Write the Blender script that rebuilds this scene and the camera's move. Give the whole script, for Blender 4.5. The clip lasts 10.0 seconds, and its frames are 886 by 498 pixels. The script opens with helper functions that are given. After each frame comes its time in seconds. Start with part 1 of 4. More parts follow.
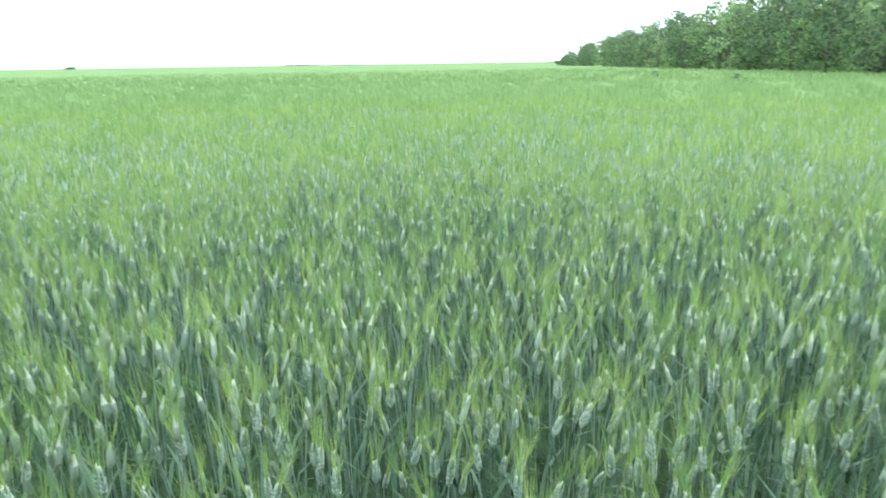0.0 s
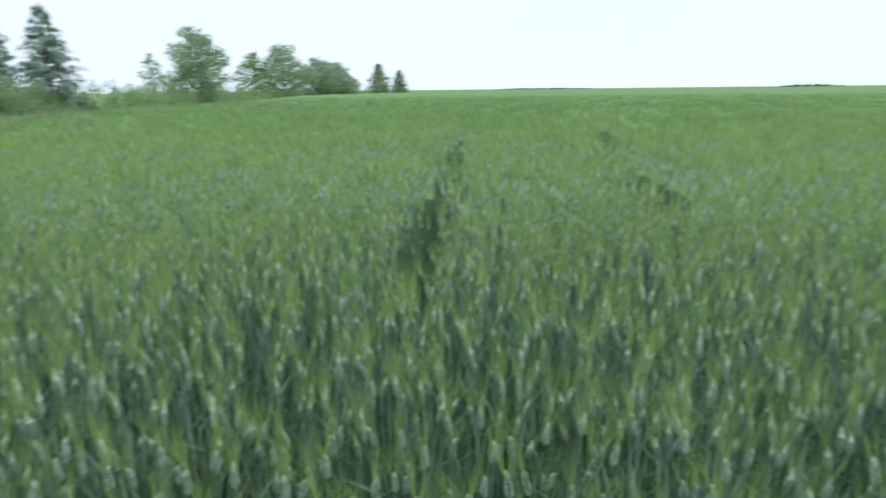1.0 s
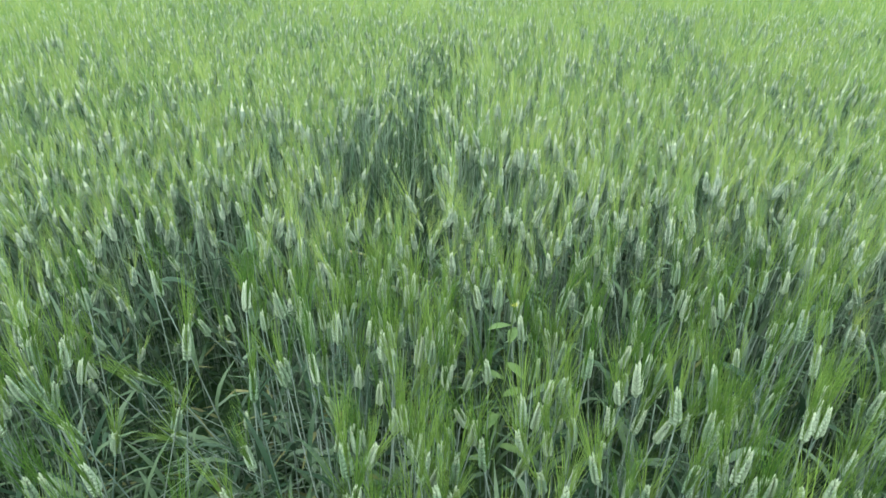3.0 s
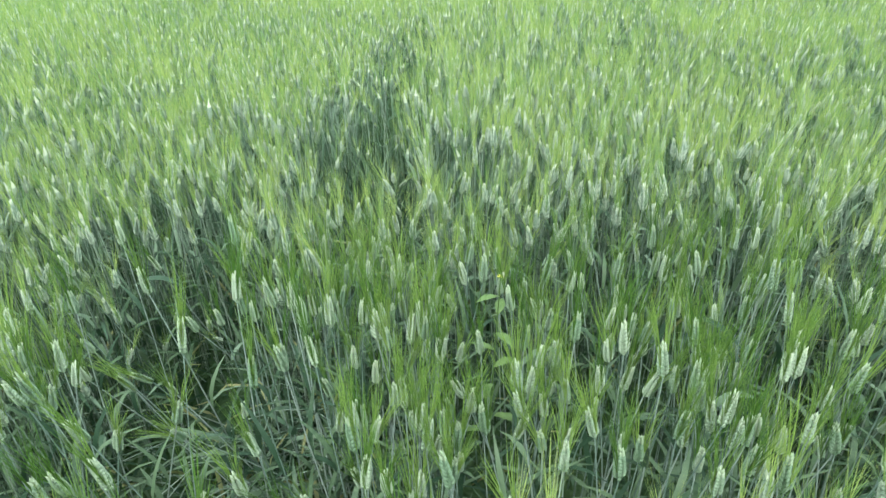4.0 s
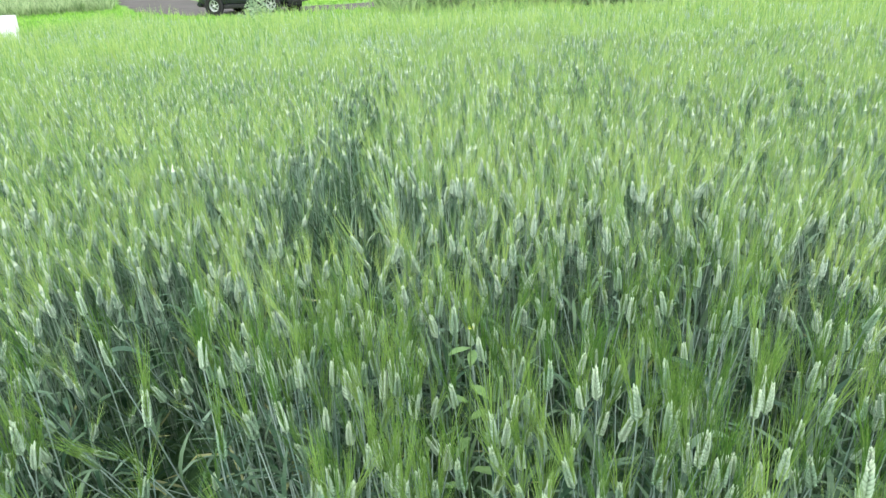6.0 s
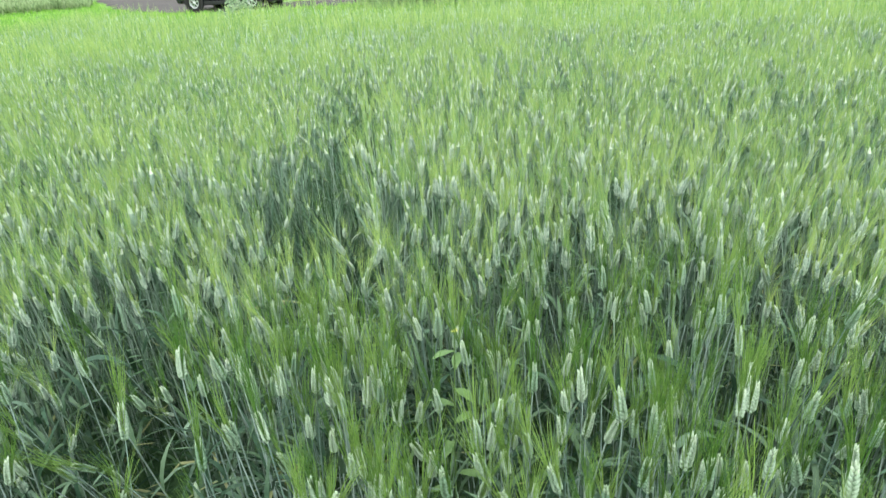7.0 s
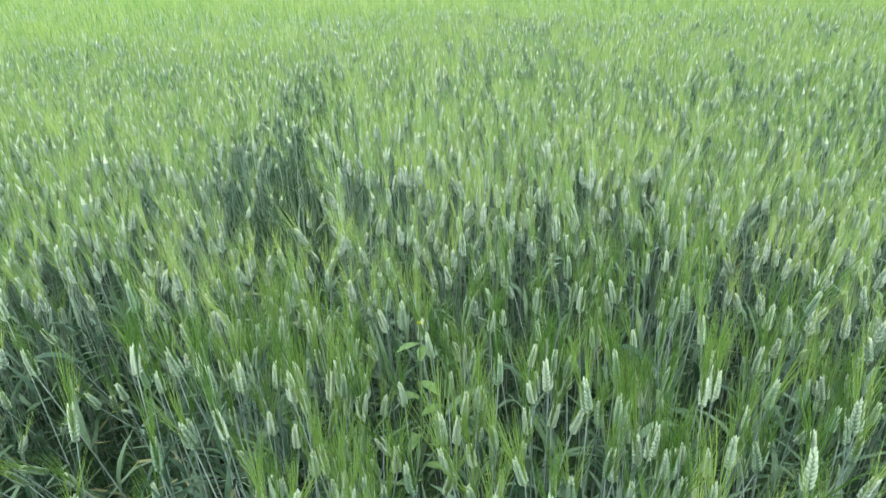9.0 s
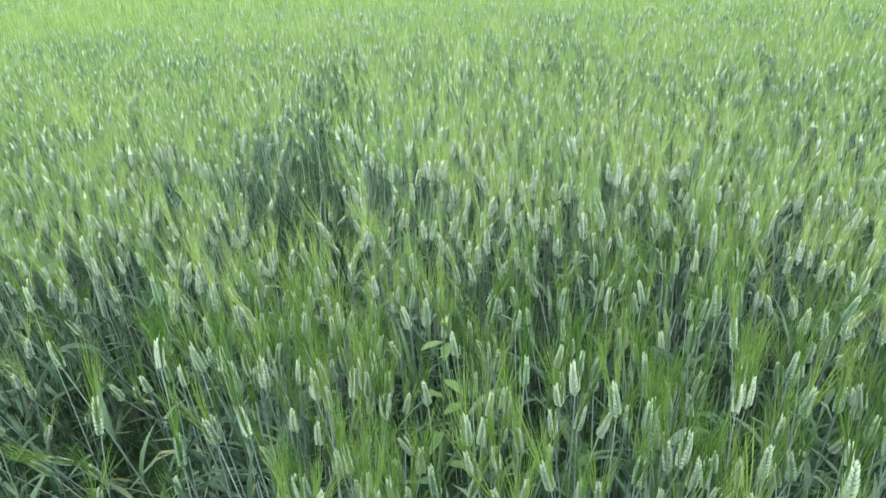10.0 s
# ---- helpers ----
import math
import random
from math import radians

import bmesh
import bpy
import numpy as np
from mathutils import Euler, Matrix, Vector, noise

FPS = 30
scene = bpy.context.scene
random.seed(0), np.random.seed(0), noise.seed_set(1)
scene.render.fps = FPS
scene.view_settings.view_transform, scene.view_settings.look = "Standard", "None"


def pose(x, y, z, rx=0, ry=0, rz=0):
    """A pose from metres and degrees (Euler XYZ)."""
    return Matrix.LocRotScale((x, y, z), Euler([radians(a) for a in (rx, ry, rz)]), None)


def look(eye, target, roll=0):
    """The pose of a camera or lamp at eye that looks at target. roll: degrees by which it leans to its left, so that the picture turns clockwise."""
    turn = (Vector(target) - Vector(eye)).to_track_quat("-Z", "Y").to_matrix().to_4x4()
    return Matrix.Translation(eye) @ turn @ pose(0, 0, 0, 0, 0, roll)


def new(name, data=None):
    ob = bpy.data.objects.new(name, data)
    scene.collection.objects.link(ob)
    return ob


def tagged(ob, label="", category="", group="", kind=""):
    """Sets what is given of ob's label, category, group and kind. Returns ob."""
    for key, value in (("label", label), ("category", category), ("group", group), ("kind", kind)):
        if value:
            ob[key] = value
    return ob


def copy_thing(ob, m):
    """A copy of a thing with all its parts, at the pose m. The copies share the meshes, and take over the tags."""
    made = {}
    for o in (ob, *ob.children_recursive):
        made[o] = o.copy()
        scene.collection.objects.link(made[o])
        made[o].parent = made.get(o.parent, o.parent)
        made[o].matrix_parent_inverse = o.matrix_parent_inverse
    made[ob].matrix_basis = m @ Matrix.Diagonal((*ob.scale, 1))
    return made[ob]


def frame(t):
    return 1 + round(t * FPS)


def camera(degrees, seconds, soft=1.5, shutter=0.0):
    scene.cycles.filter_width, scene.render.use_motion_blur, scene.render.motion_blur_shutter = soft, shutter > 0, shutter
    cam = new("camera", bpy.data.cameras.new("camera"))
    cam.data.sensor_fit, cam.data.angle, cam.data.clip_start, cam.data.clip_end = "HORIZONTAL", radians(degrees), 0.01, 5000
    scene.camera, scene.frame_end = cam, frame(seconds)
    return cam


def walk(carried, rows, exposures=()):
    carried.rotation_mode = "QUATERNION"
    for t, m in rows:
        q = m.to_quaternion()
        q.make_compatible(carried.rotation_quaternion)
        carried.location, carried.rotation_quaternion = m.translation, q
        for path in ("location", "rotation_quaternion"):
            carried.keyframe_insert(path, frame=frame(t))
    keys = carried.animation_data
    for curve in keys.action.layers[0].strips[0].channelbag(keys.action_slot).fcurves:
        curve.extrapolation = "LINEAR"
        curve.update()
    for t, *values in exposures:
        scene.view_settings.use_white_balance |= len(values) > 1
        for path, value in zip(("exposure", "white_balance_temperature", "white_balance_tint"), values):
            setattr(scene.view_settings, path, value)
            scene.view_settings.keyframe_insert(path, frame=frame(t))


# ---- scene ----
# ---------------------------------------------------------------- camera
cam = camera(70.7, 10.0, soft=1.5, shutter=0.1)
# seconds, x, y, z, yaw, pitch, roll
ROWS = [
    (0.0, 0.000, -0.000, 1.620, 0.00, -16.57, 0.82),
    (0.2, -0.004, 0.003, 1.620, 9.13, -14.45, -0.07),
    (0.3, -0.005, 0.004, 1.620, 14.60, -13.55, -0.20),
    (0.4, -0.005, 0.003, 1.620, 21.39, -12.69, -0.30),
    (0.5, -0.004, 0.002, 1.620, 27.66, -12.44, -0.79),
    (0.6, -0.004, 0.002, 1.620, 35.63, -12.42, -1.20),
    (0.7, -0.003, 0.001, 1.620, 42.78, -12.69, -0.85),
    (0.8, -0.001, 0.007, 1.620, 51.50, -13.03, -0.70),
    (0.9, 0.001, 0.013, 1.620, 57.45, -13.40, -0.19),
    (1.0, 0.004, 0.019, 1.621, 67.45, -14.31, 0.60),
    (1.1, 0.021, -0.011, 1.625, 79.03, -14.89, 0.26),
    (1.2, 0.038, -0.041, 1.628, 90.60, -15.47, -0.09),
    (1.3, 0.035, -0.038, 1.642, 102.18, -16.17, -0.81),
    (1.4, 0.055, -0.045, 1.650, 113.76, -16.87, -1.53),
    (1.5, 0.116, -0.060, 1.660, 125.33, -17.96, -1.06),
    (1.6, 0.190, -0.095, 1.655, 136.80, -19.81, 0.80),
    (1.7, 0.255, -0.140, 1.640, 144.70, -21.00, 2.93),
    (1.8, 0.300, -0.190, 1.625, 150.09, -25.16, 3.52),
    (1.9, 0.330, -0.255, 1.605, 152.18, -28.20, 4.30),
    (2.0, 0.354, -0.320, 1.592, 154.68, -30.95, 4.62),
    (2.1, 0.388, -0.350, 1.590, 157.85, -31.08, 5.60),
    (2.2, 0.431, -0.392, 1.578, 164.00, -31.40, 5.20),
    (2.3, 0.455, -0.433, 1.578, 168.60, -32.60, 5.10),
    (2.5, 0.467, -0.498, 1.570, 178.48, -31.69, 2.64),
    (2.7, 0.460, -0.512, 1.595, 176.36, -28.38, 0.19),
    (3.8, 0.482, -0.466, 1.592, 162.96, -29.01, 1.75),
    (4.0, 0.495, -0.472, 1.587, 167.64, -29.27, 1.31),
    (4.5, 0.485, -0.480, 1.600, 167.28, -27.66, 1.92),
    (5.0, 0.476, -0.476, 1.604, 166.44, -26.10, 2.77),
    (5.5, 0.482, -0.466, 1.604, 164.39, -25.04, 2.89),
    (5.7, 0.486, -0.467, 1.599, 164.45, -24.90, 2.91),
    (6.8, 0.463, -0.481, 1.610, 162.31, -25.41, 2.87),
    (7.0, 0.464, -0.489, 1.606, 162.58, -25.50, 3.25),
    (7.5, 0.478, -0.521, 1.614, 165.71, -25.41, 1.02),
    (8.0, 0.464, -0.508, 1.609, 163.72, -25.74, 2.08),
    (8.5, 0.462, -0.504, 1.616, 162.01, -26.01, 1.99),
    (9.0, 0.450, -0.507, 1.601, 159.81, -26.66, 2.26),
    (9.5, 0.469, -0.543, 1.605, 164.28, -26.64, 1.27),
    (10.0, 0.458, -0.536, 1.601, 161.62, -27.28, 2.29),
]
# seconds, stops, kelvin, tint
EXPOSURES = [(0.0, 0.31, 6050, 10), (0.3, 0.02, 6050, 10), (0.5, -0.38, 6050, 10), (1.0, -0.74, 6080, 10), (1.5, -0.70, 6100, 4), (1.7, -0.72, 6200, 1),
             (2.0, -0.70, 6500, -1), (2.5, -0.36, 6600, -1), (2.7, -0.08, 6550, 4), (3.8, 0.43, 6550, 8), (4.5, 0.51, 6550, 9), (5.0, 0.52, 6550, 9),
             (5.5, 0.50, 6500, 10), (7.0, 0.40, 6500, 10), (7.5, 0.34, 6450, 10), (9.0, 0.34, 6400, 10), (10.0, 0.36, 6400, 10)]
walk(cam, [(t, pose(x, y, z, 90 + pitch, roll, yaw)) for t, x, y, z, yaw, pitch, roll in ROWS], EXPOSURES)

# ---------------------------------------------------------------- sky and sun
SUN_AZIMUTH, SUN_HEIGHT = 335.0, 52.0
world = bpy.data.worlds.new("overcast_sky")
scene.world = world
world.use_nodes = True
wn, wl = world.node_tree.nodes, world.node_tree.links
wn.clear()
w_out = wn.new("ShaderNodeOutputWorld")
w_bg = wn.new("ShaderNodeBackground")
w_sky = wn.new("ShaderNodeTexSky")
w_sky.sky_type, w_sky.sun_disc = "NISHITA", False
w_sky.sun_elevation, w_sky.sun_rotation = radians(SUN_HEIGHT), radians(-SUN_AZIMUTH)
w_sky.air_density, w_sky.dust_density = 1.0, 3.0
w_gain = wn.new("ShaderNodeVectorMath")
w_gain.operation = "SCALE"
w_gain.inputs["Scale"].default_value = 0.24
w_co = wn.new("ShaderNodeTexCoord")
w_map = wn.new("ShaderNodeMapping")
w_map.inputs["Scale"].default_value = (1.0, 1.0, 3.5)
w_noise = wn.new("ShaderNodeTexNoise")
w_noise.inputs["Scale"].default_value, w_noise.inputs["Detail"].default_value = 2.2, 6.0
w_ramp = wn.new("ShaderNodeValToRGB")
w_ramp.color_ramp.elements[0].position, w_ramp.color_ramp.elements[1].position = 0.30, 0.52
w_ramp.color_ramp.elements[0].color = (0.91, 0.91, 0.91, 1)
w_mix = wn.new("ShaderNodeMix")
w_mix.data_type = "RGBA"
w_mix.inputs["B"].default_value = (1.60, 1.75, 1.88, 1)
wl.new(w_co.outputs["Generated"], w_map.inputs["Vector"])
wl.new(w_map.outputs["Vector"], w_noise.inputs["Vector"])
wl.new(w_noise.outputs["Fac"], w_ramp.inputs["Fac"])
wl.new(w_sky.outputs["Color"], w_gain.inputs[0])
wl.new(w_gain.outputs["Vector"], w_mix.inputs["A"])
wl.new(w_ramp.outputs["Color"], w_mix.inputs["Factor"])
wl.new(w_mix.outputs["Result"], w_bg.inputs["Color"])
w_bg.inputs["Strength"].default_value = 1.0
wl.new(w_bg.outputs["Background"], w_out.inputs["Surface"])

sun_data = bpy.data.lights.new("sun", "SUN")
sun_data.energy, sun_data.angle, sun_data.color = 1.2, radians(12), (1.0, 0.97, 0.90)
sun = new("sun", sun_data)
sa, sh = radians(SUN_AZIMUTH), radians(SUN_HEIGHT)
sun.matrix_world = look((-math.sin(sa) * math.cos(sh) * 50, math.cos(sa) * math.cos(sh) * 50, math.sin(sh) * 50), (0, 0, 0))


# ---------------------------------------------------------------- materials
def material(name, dark, light, rough=0.6, scale=8.0, fine=60.0, island=0.0, through_light=0.0, metal=0.0, bump=0.0, spec=0.3, single=False):
    """A surface between two colours, mottled at two scales; island: how far pieces differ; through_light: share that shines through."""
    m = bpy.data.materials.new(name)
    m.use_nodes = True
    n, l = m.node_tree.nodes, m.node_tree.links
    b = n["Principled BSDF"]
    co = n.new("ShaderNodeTexCoord")
    big, small = n.new("ShaderNodeTexNoise"), n.new("ShaderNodeTexNoise")
    big.inputs["Scale"].default_value, big.inputs["Detail"].default_value = scale, 3.0
    small.inputs["Scale"].default_value, small.inputs["Detail"].default_value = fine, 2.0
    l.new(co.outputs["Object"], big.inputs["Vector"])
    l.new(co.outputs["Object"], small.inputs["Vector"])
    add = n.new("ShaderNodeMath")
    add.operation = "MULTIPLY_ADD"
    add.inputs[1].default_value = 0.45
    l.new(small.outputs["Fac"], add.inputs[0])
    half = n.new("ShaderNodeMath")
    half.operation = "MULTIPLY"
    half.inputs[1].default_value = 0.55
    l.new(big.outputs["Fac"], half.inputs[0])
    l.new(half.outputs[0], add.inputs[2])
    last = add
    if island > 0:
        if single:
            src = n.new("ShaderNodeObjectInfo").outputs["Random"]
        else:
            src = n.new("ShaderNodeNewGeometry").outputs["Random Per Island"]
        more = n.new("ShaderNodeMath")
        more.operation = "MULTIPLY_ADD"
        more.inputs[1].default_value = island
        l.new(src, more.inputs[0])
        base = n.new("ShaderNodeMath")
        base.operation = "SUBTRACT"
        base.inputs[1].default_value = island * 0.5
        l.new(add.outputs[0], base.inputs[0])
        l.new(base.outputs[0], more.inputs[2])
        last = more
    ramp = n.new("ShaderNodeValToRGB")
    ramp.color_ramp.elements[0].position, ramp.color_ramp.elements[1].position = 0.3, 0.7
    ramp.color_ramp.elements[0].color, ramp.color_ramp.elements[1].color = (*dark, 1), (*light, 1)
    l.new(last.outputs[0], ramp.inputs["Fac"])
    l.new(ramp.outputs["Color"], b.inputs["Base Color"])
    b.inputs["Roughness"].default_value, b.inputs["Metallic"].default_value = rough, metal
    b.inputs["Specular IOR Level"].default_value = spec
    if bump > 0:
        bn = n.new("ShaderNodeBump")
        bn.inputs["Strength"].default_value, bn.inputs["Distance"].default_value = bump, 0.02
        l.new(small.outputs["Fac"], bn.inputs["Height"])
        l.new(bn.outputs["Normal"], b.inputs["Normal"])
    if through_light > 0:
        tr = n.new("ShaderNodeBsdfTranslucent")
        mx = n.new("ShaderNodeMixShader")
        mx.inputs["Fac"].default_value = through_light
        l.new(ramp.outputs["Color"], tr.inputs["Color"])
        l.new(b.outputs["BSDF"], mx.inputs[1])
        l.new(tr.outputs["BSDF"], mx.inputs[2])
        l.new(mx.outputs["Shader"], n["Material Output"].inputs["Surface"])
    return m


EAR = material("ear_green", (0.33, 0.46, 0.34), (0.60, 0.715, 0.56), 0.5, 14, 120, 0.5, 0.3)
AWN = material("awn_yellow_green", (0.165, 0.325, 0.105), (0.485, 0.615, 0.19), 0.5, 3.2, 40, 0.42, 0.25)
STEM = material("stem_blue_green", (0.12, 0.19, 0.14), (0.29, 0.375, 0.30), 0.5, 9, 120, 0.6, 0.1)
EAR_TIP = material("ear_tip_pale", (0.50, 0.62, 0.45), (0.78, 0.86, 0.69), 0.5, 14, 300, 0.5, 0.3)
STRAW = material("withered_leaf", (0.20, 0.23, 0.09), (0.40, 0.42, 0.20), 0.6, 9, 90, 0.6, 0.25)
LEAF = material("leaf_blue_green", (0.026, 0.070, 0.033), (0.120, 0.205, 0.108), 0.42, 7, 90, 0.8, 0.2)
# lighter copies of leaf and stem, coloured to lift the shade in farther gaps
PALE_LEAF = material("leaf_pale_blue_green", (0.10, 0.19, 0.115), (0.25, 0.37, 0.25), 0.45, 7, 90, 0.8, 0.25)
PALE_STEM = material("stem_pale_blue_green", (0.19, 0.29, 0.215), (0.40, 0.50, 0.41), 0.5, 9, 120, 0.6, 0.1)
CANOPY = material("crop_canopy", (0.15, 0.26, 0.095), (0.27, 0.40, 0.165), 0.95, 0.12, 4.0, 0, 0, bump=1.0, spec=0.04)
CROP_TOPS = material("crop_tops", (0.27, 0.42, 0.17), (0.46, 0.60, 0.28), 0.6, 0.5, 20, 0.4, 0.5)
# dark green that holds the shade under the stalks in its colour
UNDER_SHADE = material("shaded_leaf_mass", (0.03, 0.075, 0.028), (0.08, 0.15, 0.055), 0.8, 2.0, 30.0, bump=1.0)
SOIL = material("dark_soil", (0.022, 0.021, 0.014), (0.06, 0.055, 0.035), 0.95, 2.0, 40.0, bump=0.8)
VERGE = material("verge_grass_ground", (0.10, 0.21, 0.04), (0.20, 0.35, 0.08), 0.9, 0.5, 14.0, bump=0.8)
GRASS = material("grass_blade", (0.16, 0.36, 0.045), (0.34, 0.57, 0.11), 0.6, 0.4, 5.0, 0.6, 0.4)
ROUGH_GRASS = material("rough_grass_blade", (0.23, 0.33, 0.15), (0.43, 0.53, 0.28), 0.6, 0.4, 5.0, 0.7, 0.4)
FIELD = material("young_crop_field", (0.22, 0.40, 0.06), (0.36, 0.53, 0.12), 0.85, 0.05, 1.2, bump=0.6)
ROAD = material("dirt_road", (0.05, 0.043, 0.038), (0.11, 0.095, 0.083), 0.95, 0.6, 9.0, bump=0.6)
BARK = material("bark_grey_brown", (0.09, 0.08, 0.065), (0.22, 0.19, 0.16), 0.9, 3, 25, bump=0.8)
PALE_BARK = material("bark_pale", (0.20, 0.19, 0.17), (0.45, 0.43, 0.40), 0.8, 2, 18, bump=0.5)
FOLIAGE = material("foliage_green", (0.12, 0.23, 0.085), (0.33, 0.46, 0.20), 0.6, 0.35, 2.5, 0.6, 0.45)
FOLIAGE_DARK = material("foliage_dark", (0.08, 0.15, 0.075), (0.22, 0.32, 0.15), 0.6, 0.4, 2.5, 0.6, 0.4)
FOLIAGE_GREY = material("foliage_grey_green", (0.26, 0.37, 0.23), (0.52, 0.62, 0.41), 0.6, 0.4, 2.5, 0.6, 0.6)
SHRUB_LEAF = material("shrub_leaf_green", (0.22, 0.35, 0.14), (0.44, 0.57, 0.29), 0.6, 0.35, 2.5, 0.6, 0.6)
NEEDLE = material("needle_green", (0.28, 0.38, 0.32), (0.50, 0.58, 0.50), 0.6, 0.5, 3.0, 0.6, 0.5)
WEED = material("weed_leaf", (0.10, 0.21, 0.06), (0.24, 0.37, 0.14), 0.5, 9, 70, 0.5, 0.3)
FLOWER = material("yellow_flower", (0.42, 0.44, 0.05), (0.60, 0.60, 0.09), 0.6, 20, 90)
# distance haze is mixed into the hill colour as blue-grey
HILLS = material("hazy_distant_hills", (0.13, 0.19, 0.26), (0.17, 0.23, 0.30), 0.95, 0.004, 0.03)
FAR_TREES = material("far_windbreak", (0.08, 0.13, 0.10), (0.15, 0.20, 0.15), 0.9, 0.02, 0.3)
PAINT = material("car_paint_black", (0.012, 0.013, 0.020), (0.017, 0.018, 0.027), 0.25, 2, 60, spec=0.6)
TRIM = material("black_plastic", (0.02, 0.02, 0.02), (0.035, 0.035, 0.035), 0.6, 5, 90)
RUBBER = material("tyre_rubber", (0.015, 0.015, 0.015), (0.035, 0.033, 0.03), 0.85, 6, 80)
ALLOY = material("alloy_rim", (0.55, 0.55, 0.56), (0.70, 0.70, 0.71), 0.3, 5, 60, metal=0.9)
CAR_GLASS = material("tinted_glass", (0.010, 0.012, 0.014), (0.014, 0.016, 0.018), 0.05, 1, 5, spec=0.8)
RED_LENS = material("red_lens", (0.42, 0.10, 0.10), (0.55, 0.20, 0.19), 0.15, 5, 40)
CLEAR_LENS = material("clear_lens", (0.6, 0.6, 0.58), (0.75, 0.75, 0.73), 0.1, 5, 40)
WHITE = material("white_board", (0.72, 0.73, 0.74), (0.84, 0.84, 0.84), 0.5, 2, 40)
INK = material("dark_ink", (0.03, 0.03, 0.035), (0.06, 0.06, 0.07), 0.6, 5, 40)
POST = material("grey_post", (0.25, 0.24, 0.22), (0.4, 0.38, 0.35), 0.7, 5, 50)


# ---------------------------------------------------------------- mesh helpers
class Build:
    """Collects corners and faces of one mesh, with a material for each face."""

    def __init__(self):
        self.v, self.f, self.m, self.n = [], [], [], 0

    def add(self, verts, tris, mat=0):
        verts, tris = np.asarray(verts, float).reshape(-1, 3), np.asarray(tris, int).reshape(-1, 3)
        self.v.append(verts)
        self.f.append(tris + self.n)
        self.m.append(np.full(len(tris), mat))
        self.n += len(verts)
        return self

    def arrays(self):
        return np.concatenate(self.v), np.concatenate(self.f), np.concatenate(self.m)


def tri_mesh(name, v, f, m, mats, smooth=False):
    me = bpy.data.meshes.new(name)
    me.vertices.add(len(v))
    me.vertices.foreach_set("co", np.ascontiguousarray(v, np.float32).ravel())
    me.loops.add(len(f) * 3)
    me.loops.foreach_set("vertex_index", np.ascontiguousarray(f, np.int32).ravel())
    me.polygons.add(len(f))
    me.polygons.foreach_set("loop_start", np.arange(0, len(f) * 3, 3, dtype=np.int32))
    me.polygons.foreach_set("material_index", np.ascontiguousarray(m, np.int32))
    for mt in mats:
        me.materials.append(mt)
    me.update(calc_edges=True)
    if smooth:
        me.polygons.foreach_set("use_smooth", np.ones(len(f), bool))
    me.validate()
    return me


def part(name, data, parent=None, label=""):
    """One mesh object under a thing or a part; data: a mesh, a Build with its materials, or a bmesh with one material."""
    if isinstance(data, tuple):
        src, mats = data
        mats = mats if isinstance(mats, list) else [mats]
        if isinstance(src, Build):
            me = tri_mesh(name, *src.arrays(), mats)
        else:
            me = bpy.data.meshes.new(name)
            src.to_mesh(me)
            src.free()
            for mt in mats:
                me.materials.append(mt)
    else:
        me = data
    ob = new(name, me)
    if parent is not None:
        ob.parent = parent
    if label:
        ob["label"] = label
    return ob


def ribbon(points, widths, side):
    """A flat strip along points, as wide as widths, across the side direction."""
    p, s = np.asarray(points, float), np.asarray(side, float)
    v = np.concatenate([p - s * np.asarray(widths)[:, None] / 2, p + s * np.asarray(widths)[:, None] / 2])
    n = len(p)
    t = []
    for i in range(n - 1):
        t += [(i, n + i, i + 1), (i + 1, n + i, n + i + 1)]
    return v, t


def tube(points, radii, sides=5):
    p = np.asarray(points, float)
    v, t = [], []
    for i, (q, r) in enumerate(zip(p, radii)):
        d = p[min(i + 1, len(p) - 1)] - p[max(i - 1, 0)]
        d /= np.linalg.norm(d) + 1e-9
        a = np.cross(d, (0.31, 0.95, 0.05))
        a /= np.linalg.norm(a) + 1e-9
        b = np.cross(d, a)
        for k in range(sides):
            w = 2 * math.pi * k / sides
            v.append(q + r * (math.cos(w) * a + math.sin(w) * b))
    for i in range(len(p) - 1):
        for k in range(sides):
            a0, a1 = i * sides + k, i * sides + (k + 1) % sides
            t += [(a0, a1, a0 + sides), (a1, a1 + sides, a0 + sides)]
    return np.array(v), t


def spindle(base, axis, length, width, sides=4, ring=0.45):
    """A seed-like body: two points with a ring between them."""
    base, axis = np.asarray(base, float), np.asarray(axis, float)
    axis = axis / np.linalg.norm(axis)
    a = np.cross(axis, (0.2, 0.97, 0.1))
    a /= np.linalg.norm(a)
    b = np.cross(axis, a)
    mid = base + axis * length * ring
    v = [base] + [mid + width / 2 * (math.cos(2 * math.pi * k / sides) * a + math.sin(2 * math.pi * k / sides) * b) for k in range(sides)] + [base + axis * length]
    t = []
    for k in range(sides):
        n = (k + 1) % sides
        t += [(0, 1 + n, 1 + k), (sides + 1, 1 + k, 1 + n)]
    return np.array(v), t


